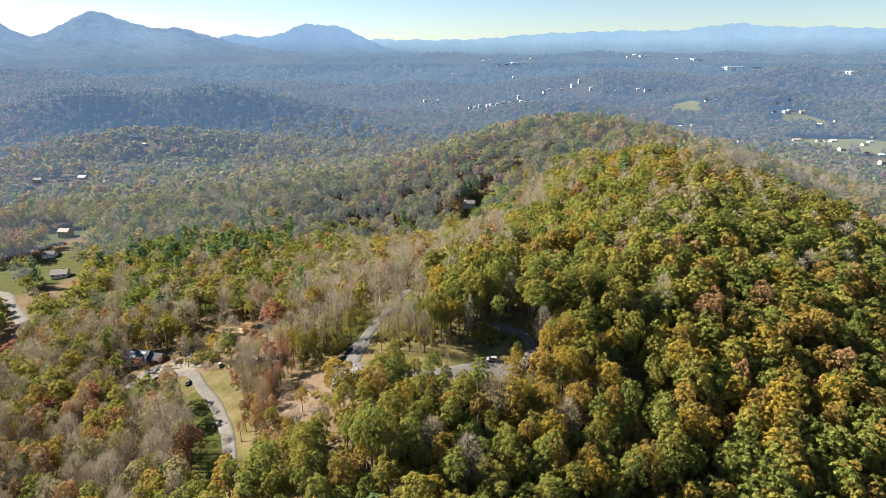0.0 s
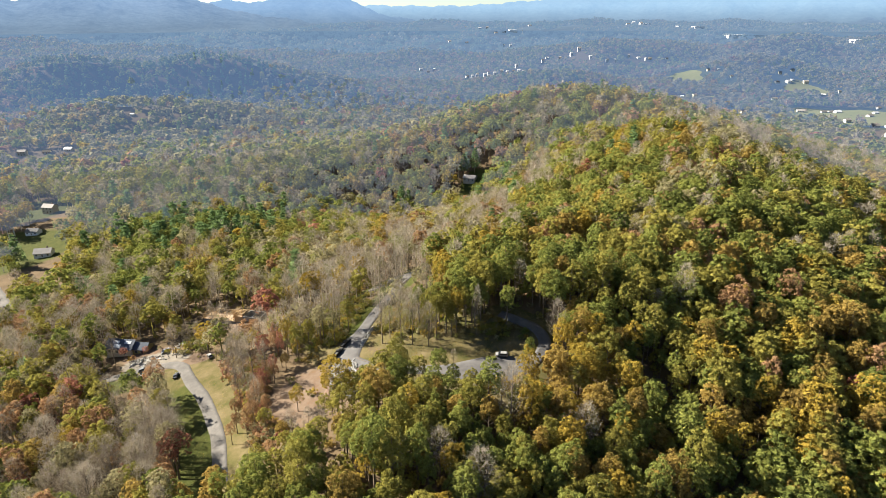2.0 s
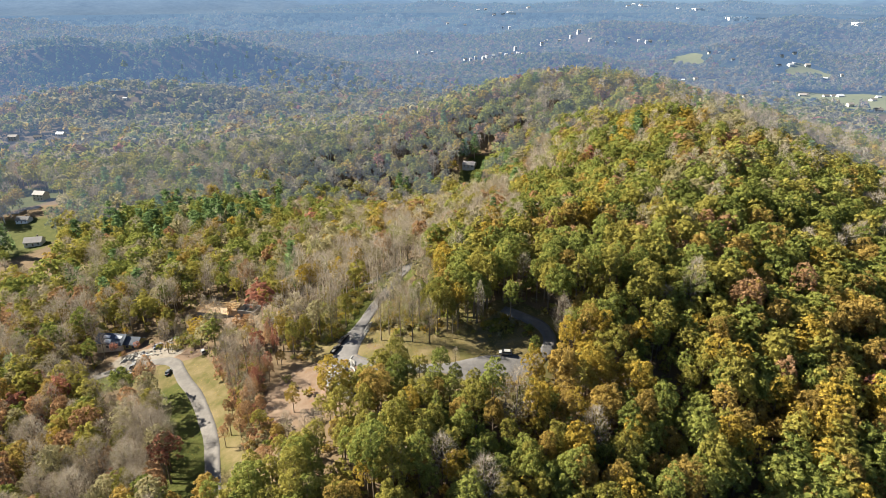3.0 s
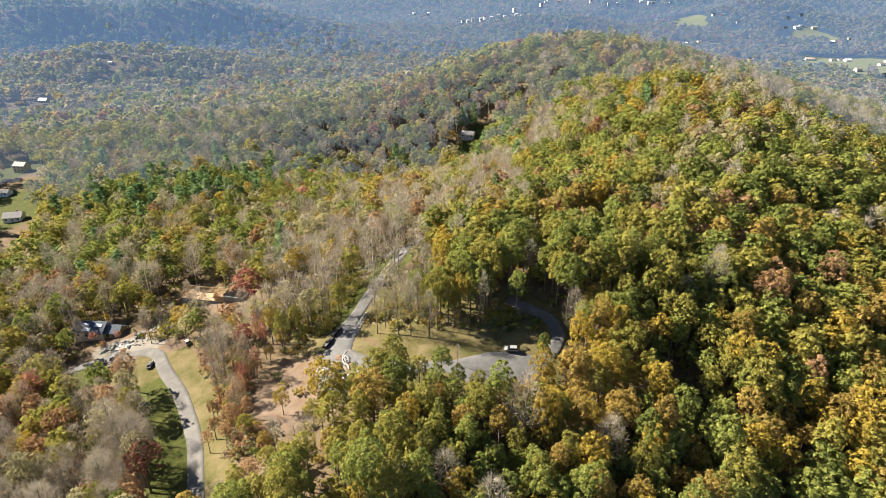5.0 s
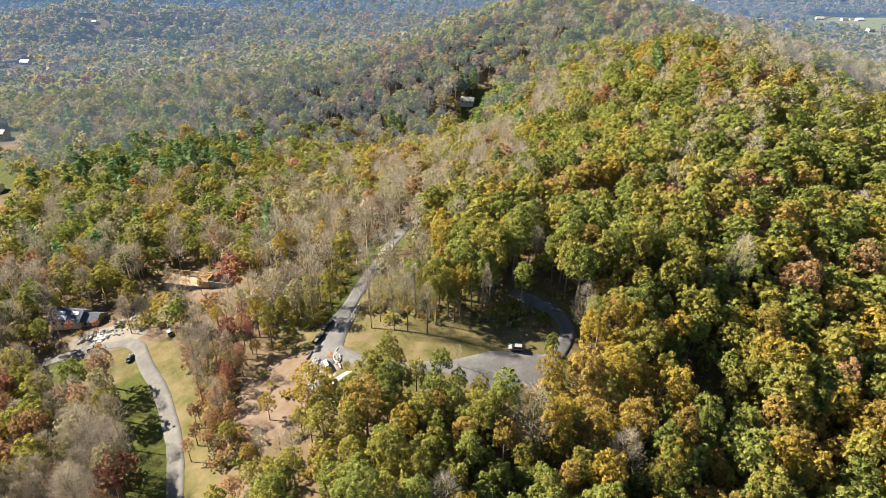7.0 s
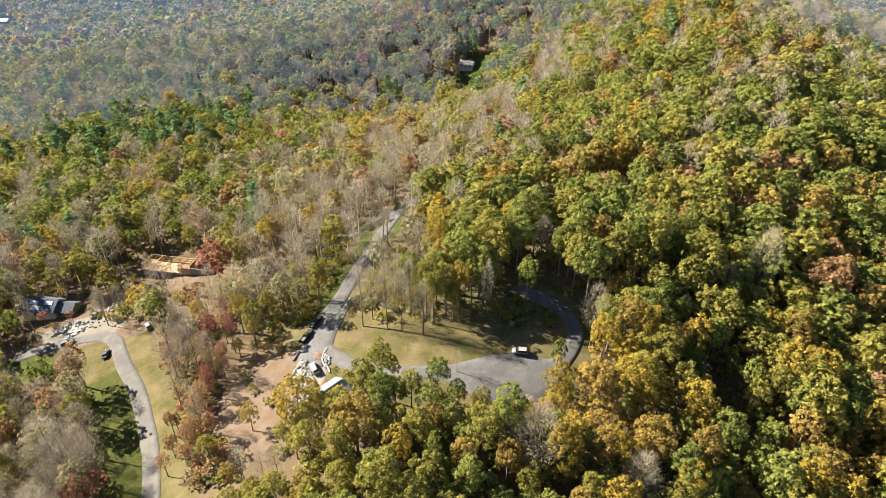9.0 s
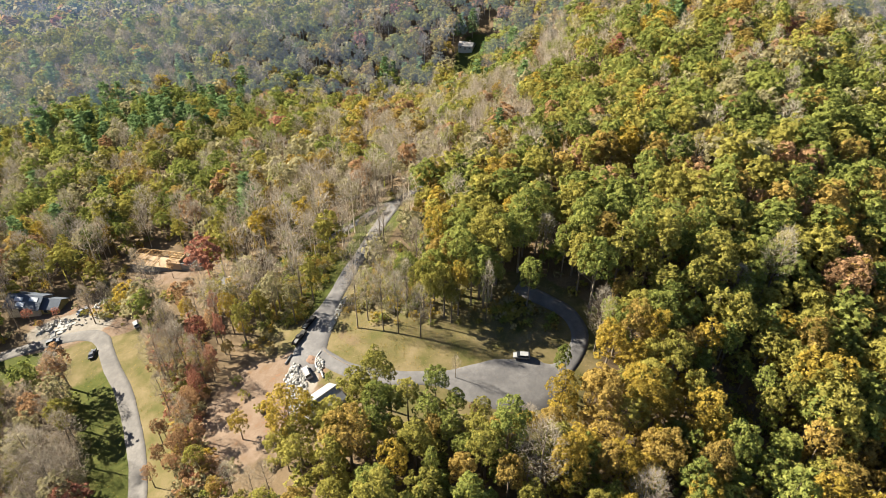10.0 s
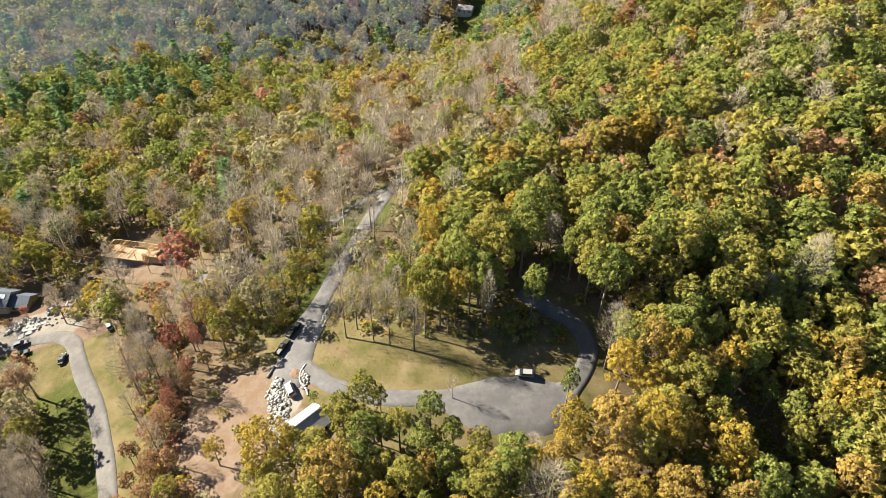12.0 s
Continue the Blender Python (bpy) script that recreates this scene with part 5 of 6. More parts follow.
vehicle("parked_suv", "suv", WHITE_PAINT, 19.8, 221.6, 82, "white sport utility vehicle parked on the asphalt turning place", "car", 0.2)
vehicle("parked_car", "car", GREY_PAINT, -121.3, 256.2, 8, "grey-blue car parked on the lawn beside the lane", "car", 0.05)
vehicle("parked_suv", "suv", SILVER_PAINT, -140.5, 265.8, -72, "silver car parked on a pale gravel yard", "car", 0.2)
vehicle("pickup_truck", "pickup", GREEN_PAINT, -138.3, 261.2, -66, "dark green pickup truck parked at the lawn's edge", "truck", 0.1)
vehicle("pickup_truck", "pickup", BLACK_PAINT, -45.0, 240.4, -25, "black pickup truck parked on the road's edge", "truck", 0.05)
vehicle("pickup_truck", "pickup", BLACK_PAINT, -42.8, 246.2, -28, "dark pickup truck parked behind another on the road", "truck", 0.12)
vehicle("work_van", "van", WHITE_PAINT, -40.2, 225.0, 26, "white work van standing beside a heap of stones", "van", 0.1)
vehicle("parked_suv", "suv", WHITE_PAINT, -109.6, 267.2, 35, "white car parked under a golden tree by the lane", "car", 0.1)
vehicle("parked_car", "car", SILVER_PAINT, -136.5, 281.0, -30, "silver car parked in front of a house", "car", 0.05)
vehicle("parked_car", "car", GREY_PAINT, -246.5, 307.0, 70, "dark car parked among trees beyond a lawn", "car", 0.05)
vehicle("parked_suv", "suv", SILVER_PAINT, -250.0, 311.0, 70, "silver car parked beside another among trees", "car", 0.05)

# ---------------------------------------------------------------- houses
WALL_WHITE = plain("white_siding", (0.27, 0.268, 0.258), (0.36, 0.358, 0.345), 1.2, 0.7, bump=0.01)
WALL_CREAM = plain("cream_siding", (0.48, 0.43, 0.34), (0.60, 0.55, 0.45), 1.2, 0.75, bump=0.01)
WALL_YELLOW = plain("yellow_siding", (0.20, 0.17, 0.06), (0.28, 0.25, 0.09), 1.2, 0.75, bump=0.01)
ROOF_GREY = plain("grey_shingles", (0.085, 0.083, 0.082), (0.150, 0.146, 0.142), 1.0, 0.9)
ROOF_WHITE = plain("white_metal_roof", (0.17, 0.165, 0.150), (0.31, 0.312, 0.31), 1.6, 0.5, bump=0.01)
ROOF_SLATE = plain("blue_slate_shingles", (0.034, 0.046, 0.066), (0.055, 0.072, 0.098), 0.9, 0.85)
ROOF_BROWN = plain("brown_shingles", (0.13, 0.09, 0.07), (0.22, 0.16, 0.12), 1.0, 0.9)
PANE = Nodes("window_pane").surface((0.03, 0.04, 0.05, 1), 0.08)
PANEL_PALE = plain("pale_roof_panel", (0.34, 0.37, 0.40), (0.46, 0.49, 0.52), 0.8, 0.4, bump=0.005)


def gable(name, x0, y0, x1, y1, eave, ridge, over, material, thick=0.22):
    """Two roof slabs meeting at a ridge along x."""
    ym = (y0 + y1) / 2
    bm = bmesh.new()
    drop = over * (ridge - eave) / ((y1 - y0) / 2)
    for side in (-1, 1):
        ye = ym + side * ((y1 - y0) / 2 + over)
        lowz = eave - drop
        v = [bm.verts.new(p) for p in ((x0 - over, ym, ridge), (x1 + over, ym, ridge), (x1 + over, ye, lowz), (x0 - over, ye, lowz),
                                       (x0 - over, ym, ridge + thick), (x1 + over, ym, ridge + thick), (x1 + over, ye, lowz + thick), (x0 - over, ye, lowz + thick))]
        for q in ((0, 1, 2, 3), (4, 5, 6, 7), (0, 1, 5, 4), (1, 2, 6, 5), (2, 3, 7, 6), (3, 0, 4, 7)):
            bm.faces.new([v[i] for i in q])
    bmesh.ops.recalc_face_normals(bm, faces=bm.faces[:])
    me = bpy.data.meshes.new(name)
    bm.to_mesh(me)
    bm.free()
    me.materials.append(material)
    return me


def gabled_walls(name, x0, y0, x1, y1, base, eave, ridge, material):
    """A closed body with gable ends (ridge along x)."""
    ym = (y0 + y1) / 2
    bm = bmesh.new()
    ends = [[bm.verts.new(p) for p in ((x, y0, base), (x, y1, base), (x, y1, eave), (x, ym, ridge), (x, y0, eave))] for x in (x0, x1)]
    bm.faces.new(ends[0])
    bm.faces.new(ends[1][::-1])
    for i in range(5):
        bm.faces.new((ends[0][i], ends[1][i], ends[1][(i + 1) % 5], ends[0][(i + 1) % 5]))
    bmesh.ops.recalc_face_normals(bm, faces=bm.faces[:])
    me = bpy.data.meshes.new(name)
    bm.to_mesh(me)
    bm.free()
    me.materials.append(material)
    return me


def house(x, y, turn, long, deep, storeys, wall, roof, label, name="house", chimney=True, group="houses of the valley", deep_base=0.0):
    top = new(name)
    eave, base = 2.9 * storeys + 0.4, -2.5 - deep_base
    ridge = eave + deep * 0.30
    a, b = long / 2, deep / 2
    part("wall", gabled_walls("wall", -a, -b, a, b, base, eave, ridge, wall), top)
    cover_of = part("roof", gable("roof", -a, -b, a, b, eave + 0.02, ridge + 0.02, 0.5, roof), top)
    if chimney:
        part("chimney", boxes_mesh("chimney", [(a * 0.4 - 0.5, b * 0.2, ridge - 1.4, a * 0.4 + 0.5, b * 0.2 + 0.9, ridge + 1.1)], ROOF_BROWN, 0.03), cover_of)
    n = max(2, int(long / 3.2))
    for s in range(storeys):
        for k in range(n):
            cx = -a + (k + 0.5) * long / n
            z = 1.3 + 2.9 * s
            if s == 0 and k == n // 2:
                part("door", boxes_mesh("door", [(cx - 0.5, -b - 0.06, 0.3, cx + 0.5, -b + 0.02, 2.35)], ROOF_BROWN, 0.01), top)
                continue
            w = part("window", boxes_mesh("window", [(cx - 0.72, -b - 0.05, z - 0.12, cx + 0.72, -b + 0.02, z + 1.42)], WALL_WHITE, 0.01), top)
            part("pane", boxes_mesh("pane", [(cx - 0.6, -b - 0.075, z, cx + 0.6, -b - 0.045, z + 1.3)], PANE), w)
    tagged(top, label, "house", group)
    top.matrix_basis = pose(x, y, float(lay(x, y)) + 0.3, 0, 0, turn)
    return top


BRIGHT_WALL = plain("white_siding", (0.60, 0.60, 0.59), (0.72, 0.72, 0.71), 0.4, 0.7, bump=0)
BRIGHT_ROOF = plain("pale_metal_roof", (0.52, 0.53, 0.54), (0.62, 0.63, 0.64), 0.3, 0.5, bump=0)
# roof colour paled to stand in for haze over the valley houses
ROOF_PALE = plain("pale_shingle_roof", (0.21, 0.195, 0.185), (0.29, 0.27, 0.255), 0.3, 0.8, bump=0)
LOOKS = ((BRIGHT_WALL, ROOF_GREY, "white house with a grey shingle roof among trees"), (BRIGHT_WALL, BRIGHT_ROOF, "white house with a pale metal roof"),
         (WALL_CREAM, ROOF_PALE, "cream house with a shingle roof paled like haze"), (BRIGHT_WALL, ROOF_PALE, "white house with a haze-pale roof in the valley"))
made_house = {}
for n, (x, y, turn, size) in enumerate(HOUSES_EAST + HOUSES_MEADOW + HOUSES_TERRACE + HOUSES_NORTH + HOUSES_WEST + HOUSES_PLAIN):
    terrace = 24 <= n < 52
    look_of = (n % 4, terrace)
    if look_of not in made_house:
        wall_mat, roof_mat, text = LOOKS[n % 4] if not terrace else LOOKS[(0, 1, 3, 1)[n % 4]]
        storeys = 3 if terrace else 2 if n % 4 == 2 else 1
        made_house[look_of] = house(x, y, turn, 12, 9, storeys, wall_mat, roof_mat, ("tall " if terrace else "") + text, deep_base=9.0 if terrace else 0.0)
        ob = made_house[look_of]
    else:
        ob = copy_thing(made_house[look_of], Matrix.Identity(4))
    # terrace and north houses are raised to show over trees from the camera
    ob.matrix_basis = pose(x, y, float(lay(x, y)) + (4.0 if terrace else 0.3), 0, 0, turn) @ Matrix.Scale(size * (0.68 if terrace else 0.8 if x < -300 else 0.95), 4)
house(28, 612, -24, 12, 8, 1, WALL_WHITE, ROOF_PALE, "white hillside house with a pale roof beside a lawn", group="houses of the hill")
house(185, 588, 15, 13, 8, 1, WALL_CREAM, ROOF_WHITE, "low cream house with a pale roof on the hilltop", group="houses of the hill")
house(165, 600, -5, 8, 6, 1, WALL_WHITE, ROOF_BROWN, "small white hilltop building with a brown roof", chimney=False, group="houses of the hill")

# long pale sheds on the far plain
for x, y, long in ((1215, 3045, 46), (1330, 2890, 90), (1450, 2915, 80), (1520, 2349, 30), (1356, 3623, 50), (376, 3272, 40), (1210, 3820, 60)):
    top = new("warehouse")
    part("wall", boxes_mesh("wall", [(-long / 2, -20, -12, long / 2, 20, 5)], BRIGHT_WALL, 0.2), top)
    part("roof", boxes_mesh("roof", [(-long / 2 - 1, -21, 5, long / 2 + 1, 21, 6)], BRIGHT_ROOF, 0.2), top)
    tagged(top, "long pale flat-roofed shed on the far plain", "warehouse", "sheds on the plain")
    top.matrix_basis = pose(x, y, float(lay(x, y)) + 5, 0, 0, 4)

# dark-roofed house at the lane's end: two wings with pale roof panels
home = new("lane_house")
part("wall", gabled_walls("wall", -9.5, -4.5, 4.0, 4.5, -3, 3.4, 6.2, WALL_CREAM), home)
main_roof = part("roof", gable("roof", -9.5, -4.5, 4.0, 4.5, 3.42, 6.22, 0.6, ROOF_SLATE), home, "dark blue slate roof")
for x0, q0, q1 in ((-6.5, 0.25, 0.55), (-5.2, 0.62, 0.95), (-0.5, 0.2, 0.5)):
    # panels lie on the front slope
    za, zb = 6.5 - 2.8 * q0, 6.5 - 2.8 * q1
    bm = bmesh.new()
    slab = [bm.verts.new((x0 + dx, -4.5 * q, z + dz)) for dz in (0.02, 0.1) for dx, q, z in ((0, q0, za), (3.4, q0, za), (3.4, q1, zb), (0, q1, zb))]
    for q in ((0, 1, 2, 3), (4, 5, 6, 7), (0, 1, 5, 4), (1, 2, 6, 5), (2, 3, 7, 6), (3, 0, 4, 7)):
        bm.faces.new([slab[i] for i in q])
    bmesh.ops.recalc_face_normals(bm, faces=bm.faces[:])
    me = bpy.data.meshes.new("roof_panel")
    bm.to_mesh(me)
    bm.free()
    me.materials.append(PANEL_PALE)
    part("roof_panel", me, main_roof, "pale grey roof panel")
part("side_wing", gabled_walls("side_wing", 4.0, -3.4, 11.0, 3.4, -3, 3.0, 5.1, WALL_YELLOW), home, "low wing with yellow siding")
part("side_roof", gable("side_roof", 4.1, -3.4, 11.0, 3.4, 3.02, 5.12, 0.5, ROOF_SLATE), home, "dark blue slate roof")
part("gable_board", boxes_mesh("gable_board", [(-10.2, -4.9, 2.9, -10.12, 4.9, 3.2)], WALL_WHITE, 0.01), home, "white painted gable board")
for cx in (-7.5, -3.5, 0.5, 6.0, 9.0):
    w = part("window", boxes_mesh("window", [(cx - 0.8, -4.58 if cx < 4 else -3.48, 0.9, cx + 0.8, -4.48 if cx < 4 else -3.38, 2.5)], WALL_WHITE, 0.01), home)
    part("pane", boxes_mesh("pane", [(cx - 0.66, -4.62 if cx < 4 else -3.52, 1.02, cx + 0.66, -4.57 if cx < 4 else -3.47, 2.38)], PANE), w)
tagged(home, "house with dark blue slate roof and pale roof panels", "house", "houses of the hill")
home.matrix_basis = pose(-158, 288, float(lay(-158, 288)) + 0.4, 0, 0, -8)

# ---------------------------------------------------------------- house being built: open timber walls
TIMBER = plain("new_timber", (0.42, 0.28, 0.13), (0.56, 0.40, 0.20), 2.0, 0.8)
PLY = plain("plywood_deck", (0.26, 0.18, 0.105), (0.36, 0.26, 0.16), 0.8, 0.85)
CONCRETE_WALL = plain("raw_concrete", (0.095, 0.097, 0.100), (0.160, 0.160, 0.160), 0.7, 0.9)
CONCRETE_PALE = plain("pale_concrete", (0.15, 0.145, 0.135), (0.23, 0.225, 0.21), 0.8, 0.9)
STONE_PALE = plain("pale_quarry_stone", (0.21, 0.200, 0.178), (0.36, 0.345, 0.312), 0.9, 0.9, bump=0.05)


def stud_wall(x0, y0, x1, y1, base, tall):
    """A timber wall: sole and top plates with studs between, as one piece."""
    bm_boxes = []
    long = math.hypot(x1 - x0, y1 - y0)
    n = max(2, int(long / 0.6))
    alongx = abs(x1 - x0) > abs(y1 - y0)
    for z in (base, base + tall - 0.1):
        bm_boxes.append((min(x0, x1) - 0.06, min(y0, y1) - 0.06, z, max(x0, x1) + 0.06, max(y0, y1) + 0.06, z + 0.1))
    for k in range(n + 1):
        cx, cy = x0 + (x1 - x0) * k / n, y0 + (y1 - y0) * k / n
        bm_boxes.append((cx - (0.03 if alongx else 0.06), cy - (0.06 if alongx else 0.03), base + 0.1, cx + (0.03 if alongx else 0.06), cy + (0.06 if alongx else 0.03), base + tall - 0.1))
    return boxes_mesh("stud_wall", bm_boxes, TIMBER)


site = new("unfinished_house")
part("foundation", boxes_mesh("foundation", [(-16, -3.5, -4, 6, 4, 0)], CONCRETE_WALL, 0.05), site, "grey concrete foundation")
part("floor_deck", boxes_mesh("floor_deck", [(-16, -3.5, 0, 6, 4, 0.2)], PLY, 0.02), site, "tan plywood floor deck")
for q in ((-16, -3.5, -6, -3.5), (-16, 4, 1.5, 4), (-16, -3.5, -16, 4), (-11, -3.5, -11, 4), (-6, -3.5, -6, 1), (-16, 0.5, -11, 0.5)):
    part("stud_wall", stud_wall(*q, 0.2, 2.6), site)
for q in ((-3.5, -3.0), (-1.0, 1.5), (-3.0, 3.0), (0.5, -3.0)):
    part("post", boxes_mesh("post", [(q[0] - 0.09, q[1] - 0.09, 0.2, q[0] + 0.09, q[1] + 0.09, 3.0)], TIMBER), site)
for q in ((1.5, -3.5, 6, -3.5), (1.5, 1.5, 6, 1.5), (1.5, -3.5, 1.5, 1.5), (6, -3.5, 6, 1.5)):
    part("stud_wall", stud_wall(*q, 0.2, 4.4), site, "tall timber stud wall")
part("sheathing", boxes_mesh("sheathing", [(1.5, -3.62, 0.2, 6.1, -3.57, 3.1)], PLY), site, "plywood sheathing board")
part("sheathing", boxes_mesh("sheathing", [(6.07, -3.5, 0.2, 6.13, 1.5, 4.6)], PLY), site, "plywood sheathing board")
for k in range(4):
    part("joist", boxes_mesh("joist", [(1.5, -3.2 + k * 1.5, 4.62, 6, -3.05 + k * 1.5, 4.85)], TIMBER), site)
part("lumber_stack", boxes_mesh("lumber_stack", [(-1.6, -3.6 + 0.16 * k, 0.2, 0.6, -3.46 + 0.16 * k, 0.5) for k in range(7)], TIMBER), site, "stack of sawn planks on the deck")
tagged(site, "unfinished house of open timber stud walls", "building site")
site.matrix_basis = pose(-108.5, 302.5, float(lay(-108.5, 302.5)) + 1.2, 0, 0, -12)

cellar = new("basement_walls")
part("slab", boxes_mesh("slab", [(-4.5, -3.5, -1.2, 4.5, 3.5, 0.1)], CONCRETE_WALL, 0.03), cellar)
for q in ((-4.6, -3.6, 4.6, -3.3), (-4.6, 3.3, 4.6, 3.6), (-4.6, -3.3, -4.3, 3.3), (4.3, -3.3, 4.6, 3.3), (0.0, -3.3, 0.2, 3.3)):
    part("concrete_wall", boxes_mesh("concrete_wall", [(q[0], q[1], 0.1, q[2], q[3], 2.3)], CONCRETE_PALE, 0.03), cellar)
tagged(cellar, "open concrete basement walls beside the timber frame", "foundation")
cellar.matrix_basis = pose(-97.5, 299.5, float(lay(-97.5, 299.5)) + 0.3, 0, 0, -14)

pad = tagged(new("gravel_pad", boxes_mesh("gravel_pad", [(-6, -2.6, -1.5, 6, 2.6, 0.1)], CONCRETE_WALL, 0.08)), "grey gravel pad in a clearing", "pad", kind="structure")
pad.matrix_basis = pose(-76, 279.5, float(lay(-76, 279.5)) + 0.35, 0, 0, -10)

# ---------------------------------------------------------------- the works beside the road
shed = new("garden_shed")
part("wall", gabled_walls("wall", -5.0, -3.5, 5.0, 3.5, -1.5, 2.6, 4.4, WALL_WHITE), shed)
lid = part("roof", gable("roof", -5.0, -3.5, 5.0, 3.5, 2.62, 4.42, 0.35, ROOF_WHITE, 0.1), shed, "pale sheet-metal roof strewn with leaves")
part("ridge_cap", boxes_mesh("ridge_cap", [(-5.3, -0.14, 4.60, 5.3, 0.14, 4.68)], ROOF_GREY, 0.02), lid)
part("door", boxes_mesh("door", [(4.98, -1.2, -0.2, 5.06, 1.2, 2.2)], ROOF_GREY, 0.01), shed)
for cx in (-3.0, 0.0, 3.0):
    w = part("window", boxes_mesh("window", [(cx - 0.6, -3.56, 0.9, cx + 0.6, -3.49, 2.0)], TRIM, 0.01), shed)
    part("pane", boxes_mesh("pane", [(cx - 0.5, -3.59, 1.0, cx + 0.5, -3.55, 1.9)], PANE), w)
tagged(shed, "small white shed with a pale metal gable roof", "shed")
shed.matrix_basis = pose(-34.0, 211.8, float(lay(-34.0, 211.8)) + 0.2, 0, 0, 45.5)


def stone_mesh(r, size):
    bm = bmesh.new()
    bmesh.ops.create_icosphere(bm, subdivisions=1, radius=size)
    stretch = r.uniform(0.65, 1.25, 3)
    for v in bm.verts:
        v.co = Vector((v.co.x * stretch[0], v.co.y * stretch[1], v.co.z * stretch[2] * 0.75)) * float(r.uniform(0.78, 1.12))
    me = bpy.data.meshes.new("stone")
    bm.to_mesh(me)
    bm.free()
    me.materials.append(STONE_PALE)
    return me


srng = np.random.default_rng(21)
STONES = [stone_mesh(srng, s) for s in (0.45, 0.6, 0.7, 0.85, 1.0, 0.55)]


def heap(x, y, rx, ry, turn, count, label, rise=1.1, scale=1.0):
    """A heap of loose stones lying on the ground, every stone a part."""
    top = new("stone_heap")
    c, s = math.cos(radians(turn)), math.sin(radians(turn))
    z0 = float(lay(x, y))
    for k in range(count):
        q, a = math.sqrt(srng.uniform(0, 1)), srng.uniform(0, 6.28)
        u, v = q * math.cos(a) * rx, q * math.sin(a) * ry
        px, py = u * c - v * s, u * s + v * c
        z = float(lay(x + px, y + py)) - z0 + rise * max(0, 1 - q * 1.1) * srng.uniform(0.3, 1) + 0.2
        m = Matrix.LocRotScale((px, py, z), Euler(srng.uniform(0, 6.28, 3)), [scale * srng.uniform(0.7, 1.2)] * 3)
        part("stone", STONES[k % len(STONES)], top, "", m)
    tagged(top, label, "stones")
    top.matrix_basis = pose(x, y, z0)
    return top


heap(-42.6, 219.5, 3.0, 8.0, 12, 270, "heap of pale broken quarry stones beside the road", 0.9, 0.66)
heap(-45.2, 227.0, 1.6, 4.0, -15, 40, "low line of pale stones at the road's edge", 0.4)
heap(-37.0, 227.5, 1.0, 3.6, 12, 26, "row of pale stones beside the van", 0.5, 0.8)
heap(-34.2, 248.0, 1.0, 8.0, -14, 240, "pale stones lining the roadside ditch", 0.1, 0.34)
heap(-146.5, 275.5, 2.2, 5.5, -60, 40, "pale landscaping stones in the front yard", 0.4)
heap(-128.0, 284.5, 7.0, 3.5, 10, 46, "scattered pale stones on bare earth", 0.3, 0.9)
heap(-136.0, 276.0, 8.0, 3.5, 20, 40, "pale broken stones strewn over the yard", 0.2, 0.7)
heap(-117.0, 284.0, 4.0, 2.5, 0, 22, "scattered stones under the trees", 0.3, 0.8)


# pale paving slabs laid out in the front yard
slab_mesh = boxes_mesh("paving_slab", [(-1.45, -0.6, -0.3, 1.45, 0.6, 0.12)], STONE_PALE, 0.04)
for k in range(6):
    x, y = -140.4 + 1.1 * (k % 3) - 2.6 * (k // 3), 271.2 + 1.9 * (k % 3) + 1.6 * (k // 3)
    slab_ob = tagged(new("paving_slab", slab_mesh), "pale rectangular stone slab lying on gravel", "slab", "slabs in the front yard")
    slab_ob.matrix_basis = pose(x, y, float(lay(x, y)) + 0.2, 0, 0, 28 + 5 * (k % 2))


def mound(x, y, rx, ry, turn, rise, label):
    """A low heap of turned earth with an uneven top."""
    r = np.random.default_rng(int(x * x))
    rings, spokes = 6, 22
    a = np.arange(spokes) / spokes * 2 * np.pi
    v = []
    for k in range(rings):
        q = (k + 0.15) / (rings - 1 + 0.15)
        out = q * (1 + 0.12 * np.sin(3 * a + 1) + 0.07 * np.sin(5 * a))
        px, py = np.cos(a) * rx * out, np.sin(a) * ry * out
        v.append(np.stack([px, py, rise * (1 - q) ** 0.8 * r.uniform(0.6, 1.2, spokes) - (0.3 if k == rings - 1 else 0)], -1))
    ids = np.arange(rings * spokes).reshape(rings, spokes)
    f = np.stack([ids[:-1], np.roll(ids[:-1], -1, 1), np.roll(ids[1:], -1, 1), ids[1:]], -1).reshape(-1, 4)[:, ::-1]
    ob = tagged(new("earth_bank", build_mesh("earth_bank", np.concatenate(v), f, RED_EARTH, True)), label, "earth", "turned earth")
    ob.matrix_basis = pose(x, y, float(lay(x, y)) + 0.2, 0, 0, turn)
    return ob


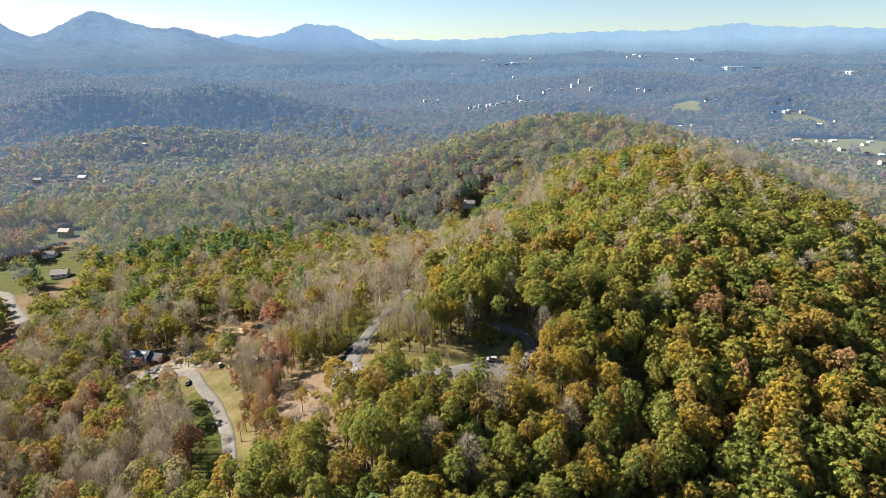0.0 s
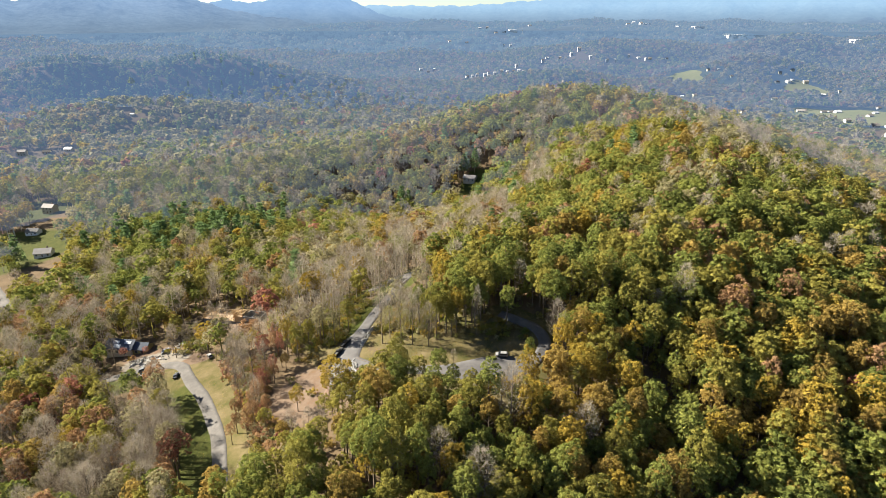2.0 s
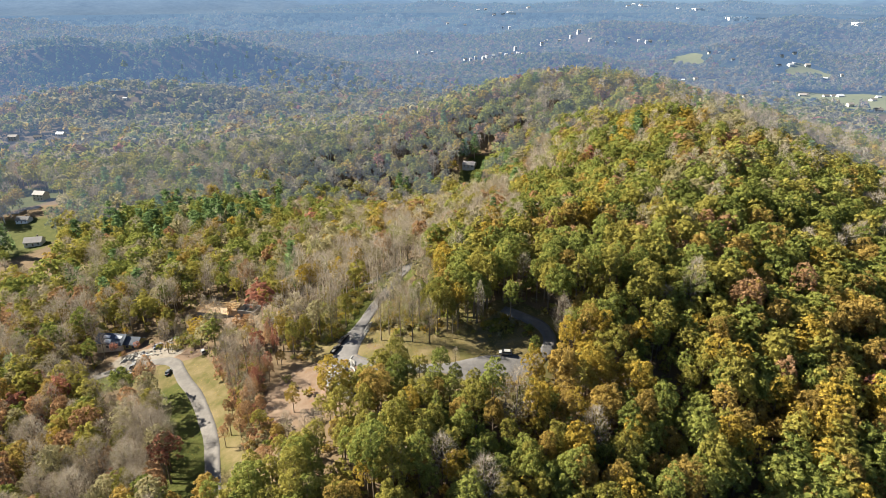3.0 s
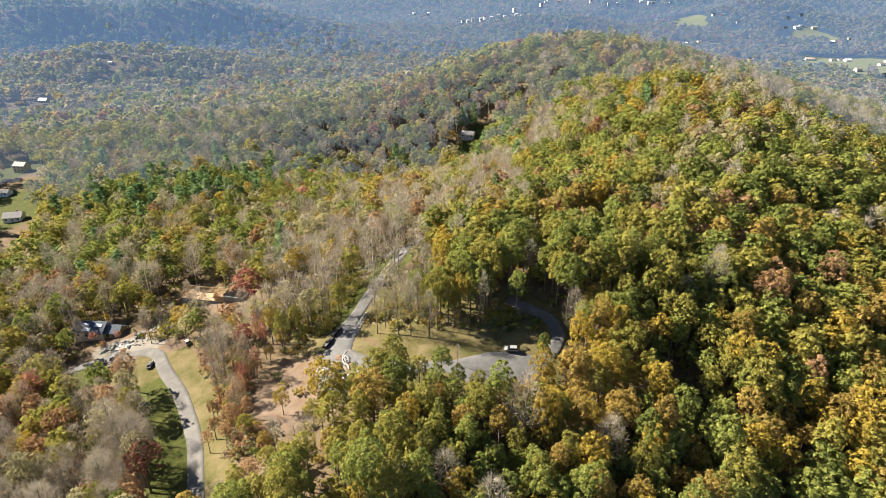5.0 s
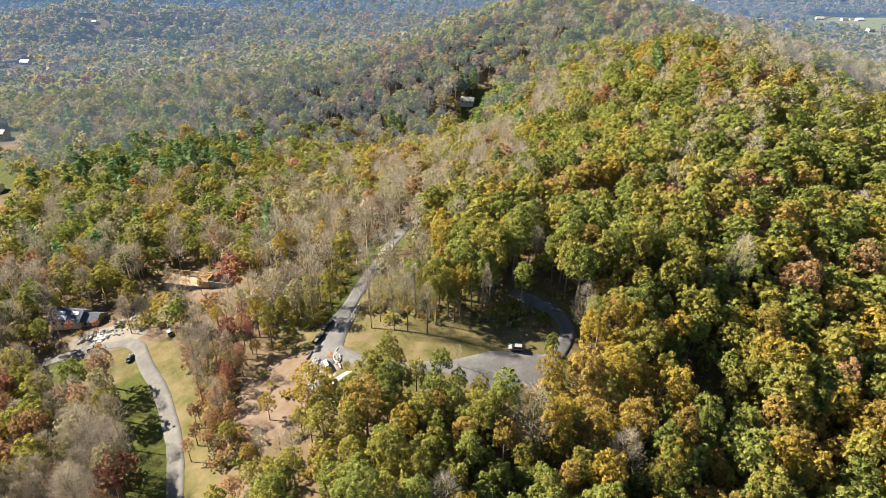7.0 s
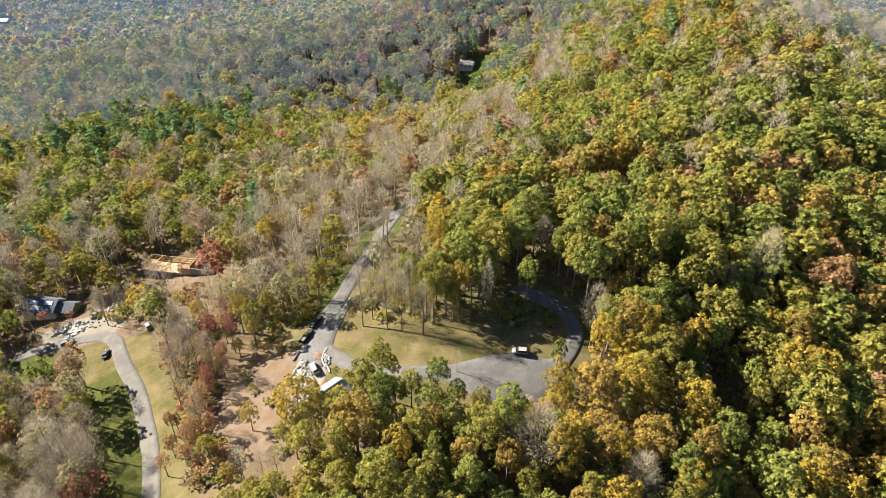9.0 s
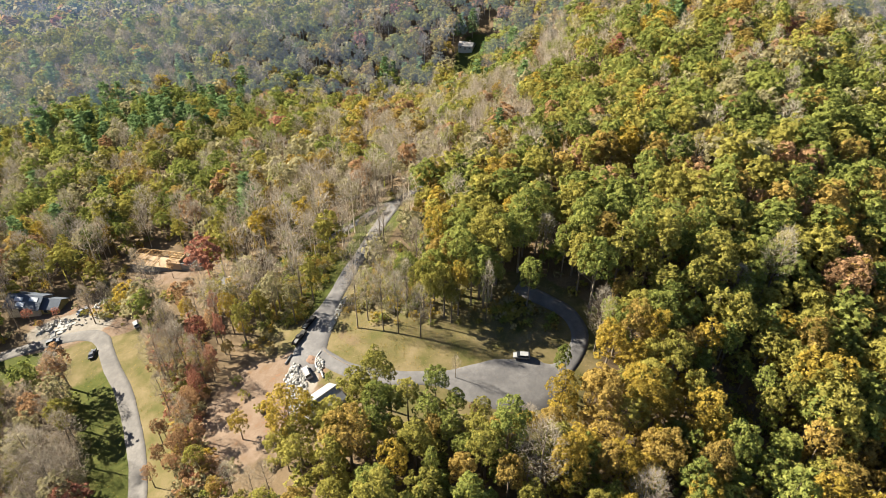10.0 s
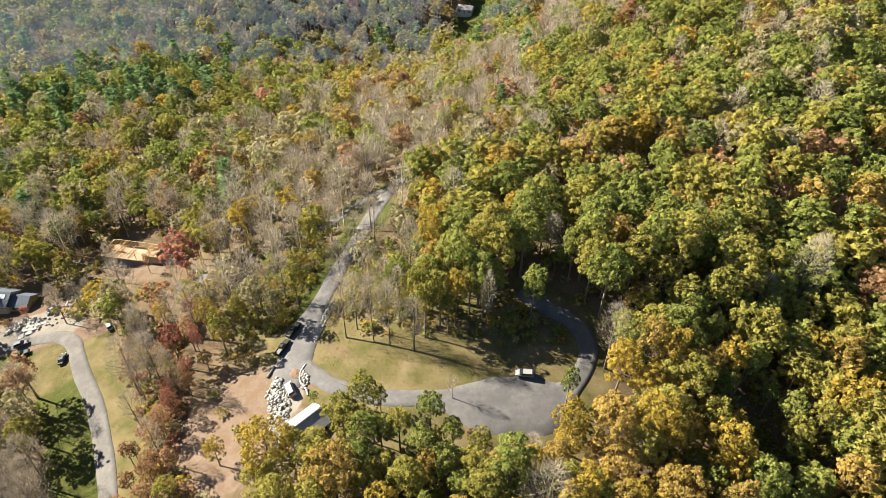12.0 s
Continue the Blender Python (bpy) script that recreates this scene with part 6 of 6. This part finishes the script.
RED_EARTH = plain("turned_red_earth", (0.120, 0.066, 0.040), (0.170, 0.110, 0.074), 0.8, 0.95, bump=0.08)
mound(-39.4, 230.2, 2.6, 1.5, -40, 0.5, "heap of turned orange earth beside the road")
mound(-44.6, 211.5, 1.6, 6.5, 8, 0.5, "bank of turned orange earth below the stones")


def bent_pipe(name, points, radius, material, label, lift=0.25):
    """A pipe or log lying along the ground."""
    line = along(points, 0.5)
    pieces = []
    p3 = np.c_[line, lay(line[:, 0], line[:, 1]) + lift]
    for p, q in zip(p3, p3[1:]):
        if np.linalg.norm(q - p) > 1e-4:
            pieces.append(tube(p, q, radius, radius, 7))
    v, f = joined(pieces)
    return tagged(new(name, build_mesh(name, v, f, material, True)), label, "pipe" if "pipe" in name else "timber")


bent_pipe("drain_pipe", [(-37.5, 233.0), (-38.6, 230.5), (-38.2, 227.5), (-36.2, 224.5), (-35.4, 222.5)], 0.24, WALL_WHITE, "white drain pipe bent round a patch of earth")
bent_pipe("drain_pipe", [(-36.8, 233.4), (-34.8, 231.0), (-32.2, 228.6), (-29.2, 226.0), (-25.5, 223.4)], 0.10, BARK, "long thin brown pipe lying beside the road")
bent_pipe("log", [(-48.0, 231.0), (-46.6, 234.4)], 0.32, CONCRETE_WALL, "grey log lying at the road's edge", 0.35)
plank_mesh = boxes_mesh("plank", [(-2.2, -0.14, 0, 2.2, 0.14, 0.08)], CONCRETE_PALE, 0.01)
boards = new("plank_pile")
for k in range(14):
    part("plank", plank_mesh, boards, "", pose(srng.uniform(-1.2, 1.2), srng.uniform(-1.5, 1.5), 0.2 + 0.07 * k, srng.uniform(-6, 6), srng.uniform(-6, 6), srng.uniform(0, 180)))
tagged(boards, "untidy pile of pale broken planks", "planks")
set_down(boards, -40.6, 211.0, 20, 0.15)
for k, (x, y) in enumerate(((-143.5, 270.8), (-141.2, 272.6), (-139.6, 274.6), (-142.6, 275.0))):
    slab = tagged(new("concrete_slab", boxes_mesh("concrete_slab", [(-1.9, -0.9, -0.2, 1.9, 0.9, 0.16)], CONCRETE_PALE, 0.03)), "pale concrete slab lying on the yard", "slab", "slabs in the yard")
    set_down(slab, x, y, -64 + 4 * k, 0.12)
